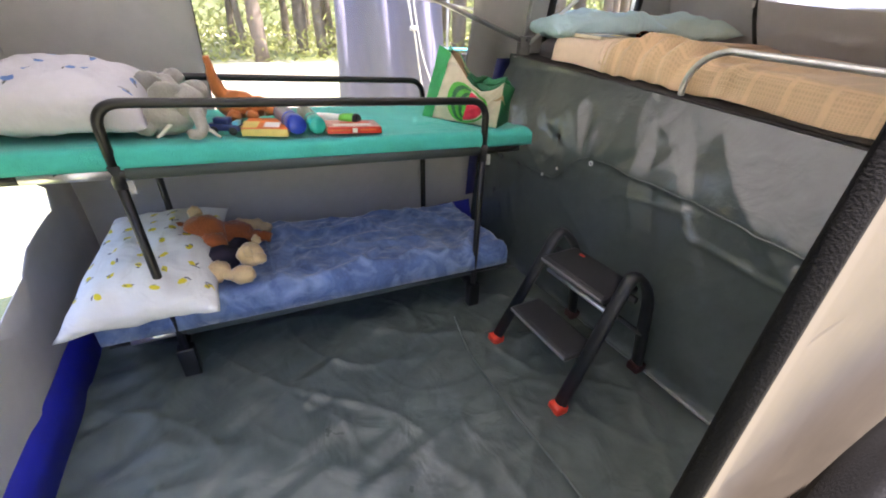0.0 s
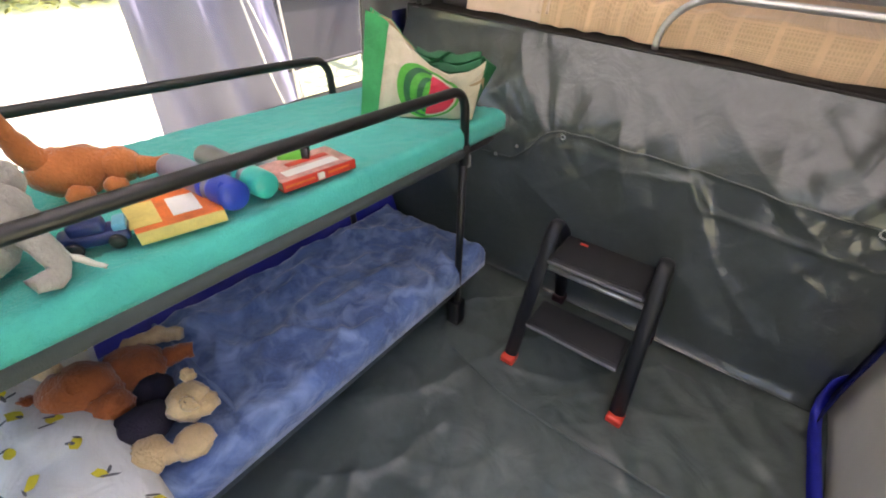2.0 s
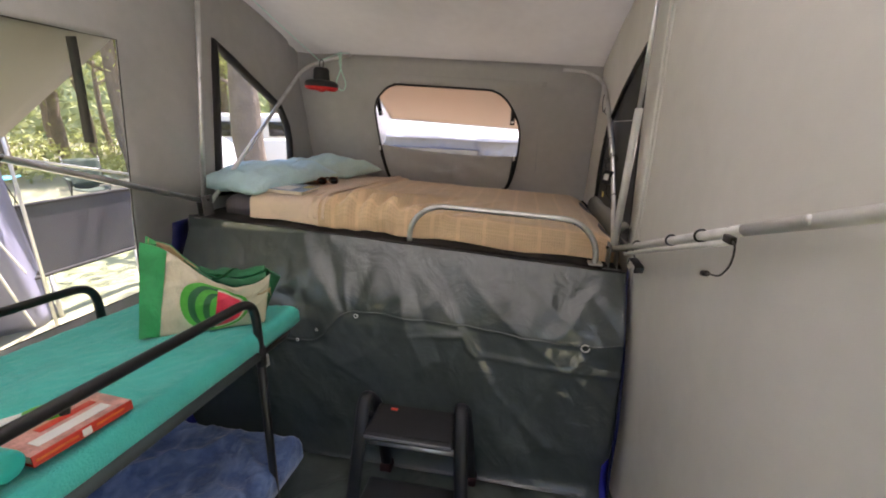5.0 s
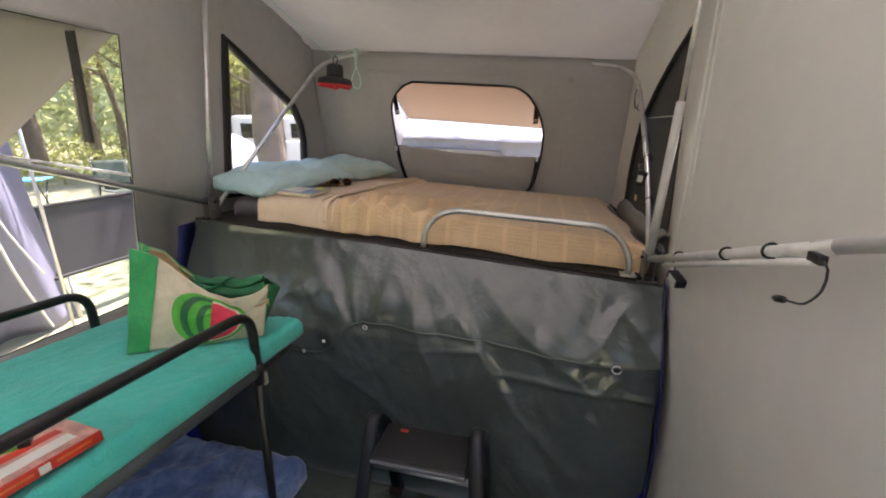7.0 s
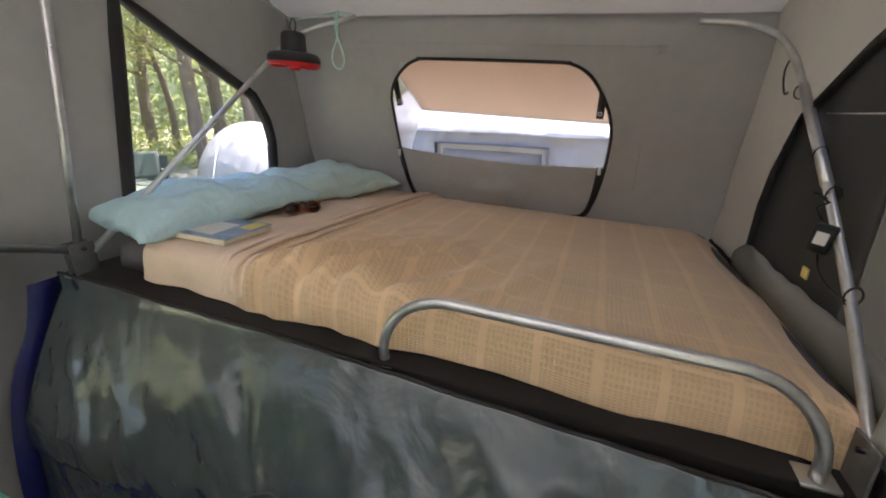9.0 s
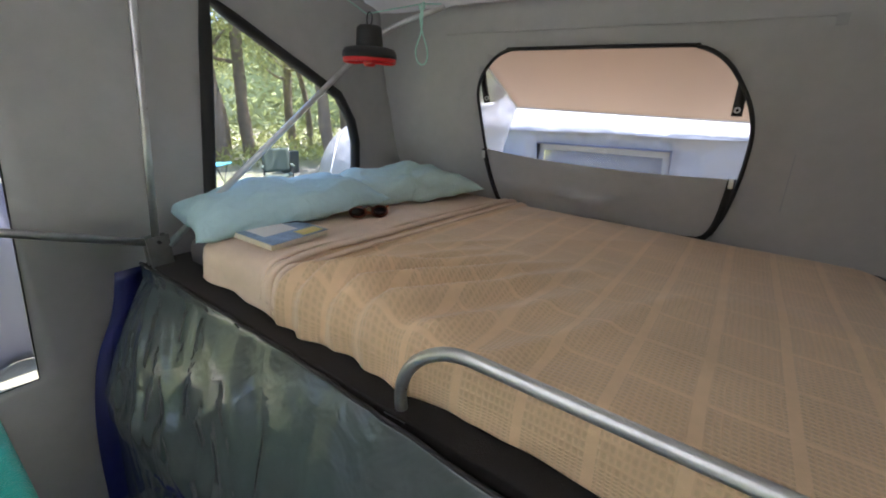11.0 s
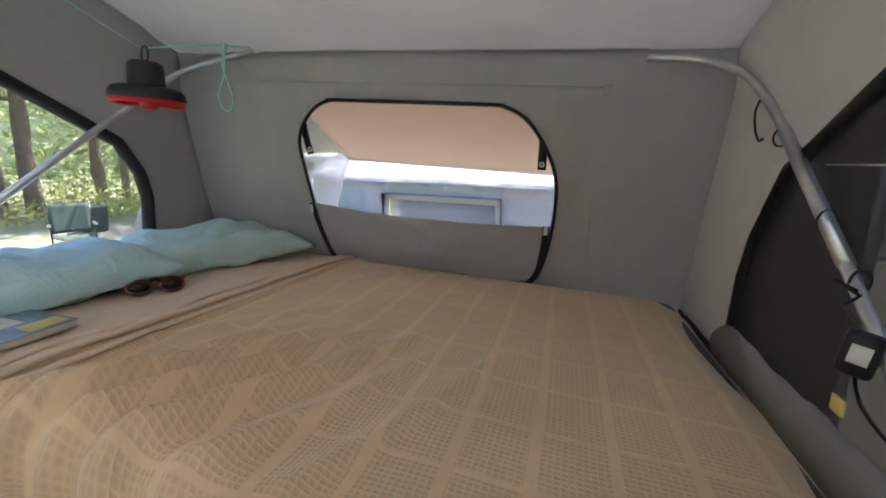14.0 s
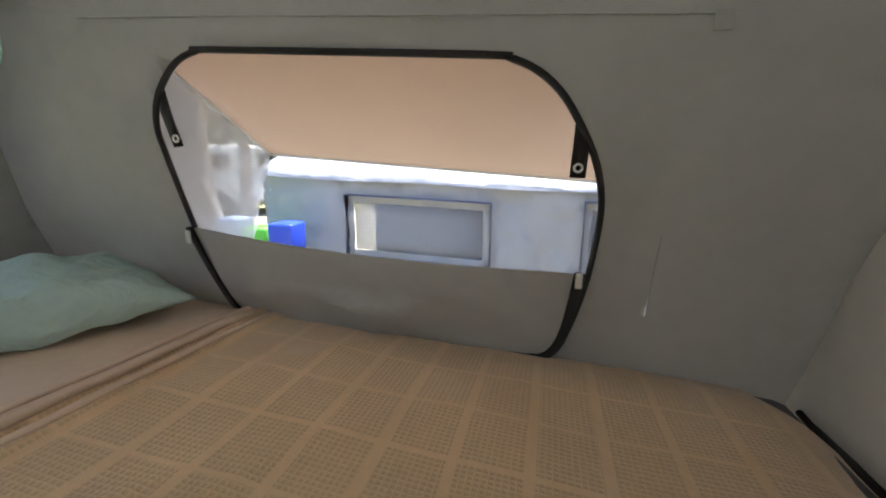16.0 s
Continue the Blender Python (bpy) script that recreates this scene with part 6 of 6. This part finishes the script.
aw = thing("window_awning", (-0.1, -1.0, 1.93), "grey-beige canvas window cover propped out as awning", "awning")
part("canvas", surface(lambda u, v: Vector((-0.1 - 0.9 * u, -1.76 + 1.54 * v, 1.93 - 0.5 * u - 0.05 * math.sin(math.pi * u) * math.sin(math.pi * v))), 16, 20, thick=0.004), AWNING_GREY, aw)
part("edge_tube", tubes([[(-1.0, -1.78, 1.43), (-1.0, -0.2, 1.43)]], 0.008), GALV, aw)
part("strap", tube(bmesh.new(), [(-0.115, -0.40, 1.89), (-0.12, -0.405, 1.7), (-0.13, -0.41, 1.5)], 0.025, sides=4, flat=0.1), ZIP, aw, "dark webbing strap")
for y in (-1.74, -0.24):
    part("prop", tubes([[(-0.1, y, 1.35), (-1.0, y, 1.43)]], 0.006), GALV, aw)

ab = thing("window_awning", (1.0, 1.3, 1.85), "beige canvas hood propped out over the window", "awning")


def hood(u, v):
    a, b = back_place(0.42, 1.97) + Vector((0, 0.008, 0)), back_place(1.68, 1.97) + Vector((0, 0.008, 0))
    c, d = Vector((0.455, 1.72, 1.635)), Vector((1.65, 1.76, 1.55))
    p = a.lerp(b, u).lerp(c.lerp(d, u), v)
    p.z -= 0.03 * math.sin(math.pi * u) * math.sin(math.pi * v)
    return p


part("canvas", surface(hood, 20, 12, thick=0.004), AWNING, ab)
part("edge_tube", tubes([[hood(0, 1), hood(0.5, 1) + Vector((0, 0, -0.0)), hood(1, 1)]], 0.009), SILVER_PAINT, ab)
part("side_tube", tubes([[hood(0, 0), hood(0, 1)]], 0.008), SILVER_PAINT, ab)
part("side_panel", surface(lambda u, v: hood(0, u).lerp(Vector((0.42 - 0.1 * u, 1.36 + 0.36 * u, 1.33 - 0.09 * u)), v) + Vector((0.012 * wob(u * 5, v * 5, 2), 0, 0)), 14, 14, thick=0.002), CLEAR, ab, "clear plastic side panel")
part("side_panel", surface(lambda u, v: hood(1, u).lerp(Vector((1.68 + 0.05 * u, 1.42 + 0.32 * u, 1.25 - 0.05 * u)), v), 10, 10, thick=0.002), CLEAR, ab, "clear plastic side panel")

# pale annex of the neighbouring tent
annex = thing("annex_tent", (0.8, 3.4, -0.04), "pale plastic annex tent with clear windows", "tent")
part("wall", sheet([(-0.9, 0.0), (3.2, 0.0), (3.2, 1.5), (-0.9, 1.5)], [[(-0.06, 0.92), (0.98, 0.92), (0.98, 1.30), (-0.06, 1.30)], [(1.75, 0.85), (2.6, 0.85), (2.6, 1.35), (1.75, 1.35)]],
     lambda x, z: Vector((x, 3.4 + 0.03 * wob(x * 3, z * 2, 2) + 0.03 * wob(x * 9, z * 1.5, 7) + 0.03 * crease(x * 5, z * 4, 3) + 0.015 * crease(x * 14, z * 3, 8), z - 0.04 - 0.03 * x)), thick=0.004, step=0.05), WHITE_TARP, annex)
part("roof", surface(lambda u, v: Vector((-1.0 + 4.3 * u, 3.36 + 2.6 * v, 1.47 - 0.13 * u + 0.9 * v - 0.012 * math.sin(math.pi * u * 3) ** 2 * (1 - v))), 24, 8, thick=0.004), WHITE_TARP, annex, "white sheet roof")
for x0, x1, z0, z1 in ((-0.06, 0.98, 0.92, 1.30), (1.75, 2.6, 0.85, 1.35)):
    part("window", surface(lambda u, v: Vector((x0 + (x1 - x0) * u, 3.415, z0 - 0.04 - 0.03 * (x0 + (x1 - x0) * u) + (z1 - z0) * v)), 4, 4, thick=0.002), CLEAR_WINDOW, annex, "clear plastic window")
    part("window_frame", tubes([[Vector((x, 3.39, z - 0.04 - 0.03 * x)) for x, z in ((x0 - 0.06, z0 - 0.06), (x1 + 0.06, z0 - 0.06), (x1 + 0.06, z1 + 0.06), (x0 - 0.06, z1 + 0.06))]], 0.05, sides=4, closed=True, flat=0.15), LILAC, annex, "lilac-grey window border")
for x in (-0.85, 1.4, 3.15):
    part("pole", tubes([[(x, 3.45, -0.04), (x, 3.45, 1.46 - 0.03 * x)]], 0.014), GALV, annex)
part("back_wall", surface(lambda u, v: Vector((-1.0 + 4.3 * u, 5.96, -0.04 + 2.3 * v)), 4, 4, thick=0.004), LILAC, annex)

stand = thing("camp_kitchen", (-0.75, 3.1, -0.04), "folding camp kitchen stand beside the annex", "table")
part("top", boxed((-1.15, 2.9, 0.82), (-0.35, 3.3, 0.85), 0.01), AQUA, stand)
for x in (-1.1, -0.4):
    for y in (2.94, 3.26):
        part("leg", tubes([[(x, y, -0.05), (x, y, 0.83)]], 0.012, sides=6), GALV, stand)
for x, mat, lab, h in ((-0.95, BLUE_COVER, "grey-blue tub on the camp kitchen", 0.3), (-0.7, GREEN_PLASTIC, "lime green box on the camp kitchen", 0.24), (-0.48, BOTTLE_BLUE, "blue jug on the camp kitchen", 0.28)):
    tagged(part("tub", boxed((x - 0.1, 3.0, 0.852), (x + 0.1, 3.2, 0.85 + h), 0.02), mat), lab, "tub")

# gathered awning wall outside the large window
tarp = thing("hanging_tarp", (-2.1, 0.0, -0.04), "lilac-grey awning wall gathered and tied with ropes", "tarp")
part("cloth", surface(lambda u, v: Vector((-1.95 - 0.35 * (1 - v) ** 2 + 0.07 * math.sin(u * 17 + 2 * v), -0.62 - 0.02 * v + 1.12 * u * (1 - 0.10 * v) + 0.3 * (1 - v) ** 2 * u, -0.04 + 2.4 * v)), 70, 30, thick=0.004), LILAC, tarp)
part("rope", tubes([smooth_line([(-1.8, -0.12, 2.2), (-1.82, 0.05, 1.25), (-1.84, 0.08, 1.2), (-1.9, 0.2, 0.6), (-2.2, 0.5, 0.0)], 0.05)], 0.009, sides=6), ROPE, tarp, "white guy rope")
part("rope", tubes([smooth_line([(-1.8, -0.05, 2.2), (-1.82, 0.1, 1.25), (-1.86, 0.2, 0.9), (-2.0, 0.42, 0.5)], 0.05)], 0.007, sides=6), ROPE, tarp, "white guy rope")
part("slider", boxed((-1.86, 0.04, 1.2), (-1.81, 0.11, 1.24), 0.008), WHITE_PLASTIC, tarp)
part("pole", tubes([[(-2.0, 0.52, -0.04), (-1.98, 0.5, 2.35)]], 0.012), GALV, tarp)

# mesh windbreak panel on short posts
PANEL = screen_material("grey_mesh_panel", (0.05, 0.05, 0.053), 0.9)
wb = thing("windbreak_panel", (-2.3, 1.15, -0.04), "grey mesh panel with rounded corners on posts", "windbreak")
shape = round_poly([(0.36, 0.36), (1.75, 0.36), (1.85, 0.95), (0.33, 0.95)], 0.12)
wb_place = lambda y, z: Vector((-2.25, y, z))
part("panel", sheet(shape, [], wb_place, thick=0.006, step=0.3), PANEL, wb)
part("edge", tube(bmesh.new(), [wb_place(*p) for p in shape], 0.016, sides=6, closed=True), ZIP, wb, "dark bound edge")
for y in (0.75, 1.55):
    part("post", tubes([[(-2.27, y, -0.05), (-2.27, y, 0.4)]], 0.018), SILVER_PAINT, wb, "pale post")

# camp furniture
BLUE_COOL = material("blue_cool_box", (0.012, 0.05, 0.24), 0.4, var=0.1, scale=8)
CHAIR_CLOTH = material("grey_green_chair_cloth", (0.05, 0.07, 0.05), 0.85, var=0.2, scale=10)
cool = thing("cool_box", (-5.7, 4.25, -0.04), "blue cool box with white lid label", "cool box")
cmx = pose(-5.7, 4.25, -0.05, 0, 0, 35)
part("body", boxed((-0.27, -0.2, 0.0), (0.27, 0.2, 0.34), 0.03, cmx), BLUE_COOL, cool)
part("lid", boxed((-0.28, -0.21, 0.34), (0.28, 0.21, 0.4), 0.02, cmx), BLUE_COOL, cool)
part("label", boxed((-0.1, -0.206, 0.14), (0.1, -0.2, 0.24), 0.002, cmx), WHITE_PLASTIC, cool, "white label")


def camp_chair(m):
    t = thing("camp_chair", m.translation, "grey and green folding camp chair on the grass", "chair")
    part("seat", surface(lambda u, v: m @ Vector((-0.27 + 0.54 * u, -0.25 + 0.5 * v, 0.45 - 0.06 * math.sin(math.pi * u))), 8, 8, thick=0.01), CHAIR_CLOTH, t)
    part("backrest", surface(lambda u, v: m @ Vector((-0.27 + 0.54 * u, 0.25 + 0.14 * v + 0.05 * math.sin(math.pi * u), 0.46 + 0.5 * v)), 8, 8, thick=0.01), CHAIR_CLOTH, t)
    for s in (-1, 1):
        for a, b in (((s * 0.3, -0.28, 0.0), (s * 0.28, 0.26, 0.62)), ((s * 0.3, 0.28, 0.0), (s * 0.28, -0.26, 0.62)), ((s * 0.28, 0.26, 0.5), (s * 0.28, 0.42, 1.0))):
            part("leg", tubes([[m @ Vector(a), m @ Vector(b)]], 0.012, sides=6), BLACK_STEEL, t)
        part("armrest", boxed((s * 0.3 - 0.03, -0.28, 0.61), (s * 0.3 + 0.03, 0.28, 0.63), 0.008, m), CHAIR_CLOTH, t)
    return t


camp_chair(pose(-6.5, 4.6, -0.05, 0, 0, 60))
tbl = thing("camp_table", (-7.3, 3.4, -0.04), "light folding camp table on thin crossed legs", "table")
tmx = pose(-7.3, 3.4, -0.05, 0, 0, 40)
part("tabletop", boxed((-0.5, -0.3, 0.7), (0.5, 0.3, 0.725), 0.01, tmx), AQUA, tbl)
for s in (-1, 1):
    for a, b in (((s * 0.42, -0.26, 0), (s * 0.42, 0.26, 0.7)), ((s * 0.42, 0.26, 0), (s * 0.42, -0.26, 0.7))):
        part("leg", tubes([[tmx @ Vector(a), tmx @ Vector(b)]], 0.012, sides=6), BLACK_STEEL, tbl)
for i, (dx, dy, mat, lab) in enumerate(((-0.2, 0, ORANGE_COVER, "orange cloth heap on the camp ground"), (0.25, 0.1, RED_COVER, "red cloth heap on the camp ground"), (0.0, 0.35, GREEN_PLASTIC, "lime green bag on the camp ground"), (-0.5, 0.2, WHITE_PLASTIC, "white bag on the camp ground"))):
    hb = bmesh.new()
    ball(hb, (-5.3 + dx, 3.35 + dy, 0.05), (0.2, 0.16, 0.14 + 0.05 * (i % 2)), None, 16, 0.5, i * 3.0)
    tagged(part("cloth_bag", hb, mat), lab, "bag", "bags on the ground")
bn = thing("bin", (-9.5, 6.9, -0.04), "dark grey round camp bin", "bin")
part("body", lathe([(0.22, 0), (0.25, 0.02), (0.3, 0.6), (0.31, 0.62)], pose(-9.5, 6.9, -0.05)), SLING, bn)
dome = thing("dome_tent", (-5.2, 5.9, -0.04), "white dome tent under the trees", "tent")
part("cloth", surface(lambda u, v: Vector((-5.6 + 1.2 * math.cos(u) * math.cos(v), 6.4 + 1.2 * math.sin(u) * math.cos(v), -0.05 + 1.5 * math.sin(v))), 36, 12, u=(0, 2 * math.pi), v=(0, 1.55)), WHITE_TARP, dome)
part("rope", tubes([[(-5.3, 5.3, 1.2), (-4.6, 4.2, -0.03)]], 0.006, sides=5), ROPE, dome)
van = thing("van", (-6.0, 11.5, -0.04), "white van parked under the trees", "van")
vm = pose(-6.5, 11.5, -0.05, 0, 0, 25)
part("body", box(box(bmesh.new(), (-2.3, -0.9, 0.35), (2.3, 0.9, 1.2), 0.12, vm), (-2.2, -0.85, 1.1), (1.4, 0.85, 1.95), 0.15, vm), WHITE_PLASTIC, van)
for x in (-1.5, 0.0, 0.9):
    part("window", boxed((x - 0.4, -0.87, 1.25), (x + 0.35, -0.85, 1.7), 0.02, vm), LENS, van, "dark glass")
for x in (-1.5, 1.5):
    for y in (-0.85, 0.85):
        part("wheel", lathe([(0.2, -0.1), (0.33, -0.09), (0.33, 0.09), (0.2, 0.1)], vm @ pose(x, y, 0.33, 90, 0, 0), 20), BLACK_PLASTIC, van)
# dark bag beside the doorway, outside
dk = bmesh.new()
ball(dk, (2.2, -0.62, 0.36), (0.085, 0.6, 0.46), None, 28, 0.08, 2.0)
tagged(part("duffel_bag", dk, material("black_nylon", (0.004, 0.004, 0.0042), 0.8, var=0.3, scale=14, bump=0.3, bump_scale=200, spec=0.2)), "black duffel bag outside the doorway", "bag")
# added sheet for an unidentified dark thing beside the tent, seen through the dark screen
shade = thing("dark_standin_sheet", (2.65, 2.4, -0.04), "charcoal sheet on poles standing in for a dark thing outside", "tarp")
part("cloth", surface(lambda u, v: Vector((2.65 + 0.03 * math.sin(u * 22 + v), 1.5 + 2.2 * u + 0.05 * wob(v * 4, u, 3), -0.04 + 2.25 * v)), 40, 14, thick=0.004), material("charcoal_standin_cloth", (0.02, 0.02, 0.019), 0.9, var=0.2, scale=5, bump=0.3, bump_scale=300), shade)
for y in (1.53, 3.68):
    part("pole", tubes([[(2.66, y, -0.05), (2.66, y, 2.25)]], 0.014), GALV, shade)
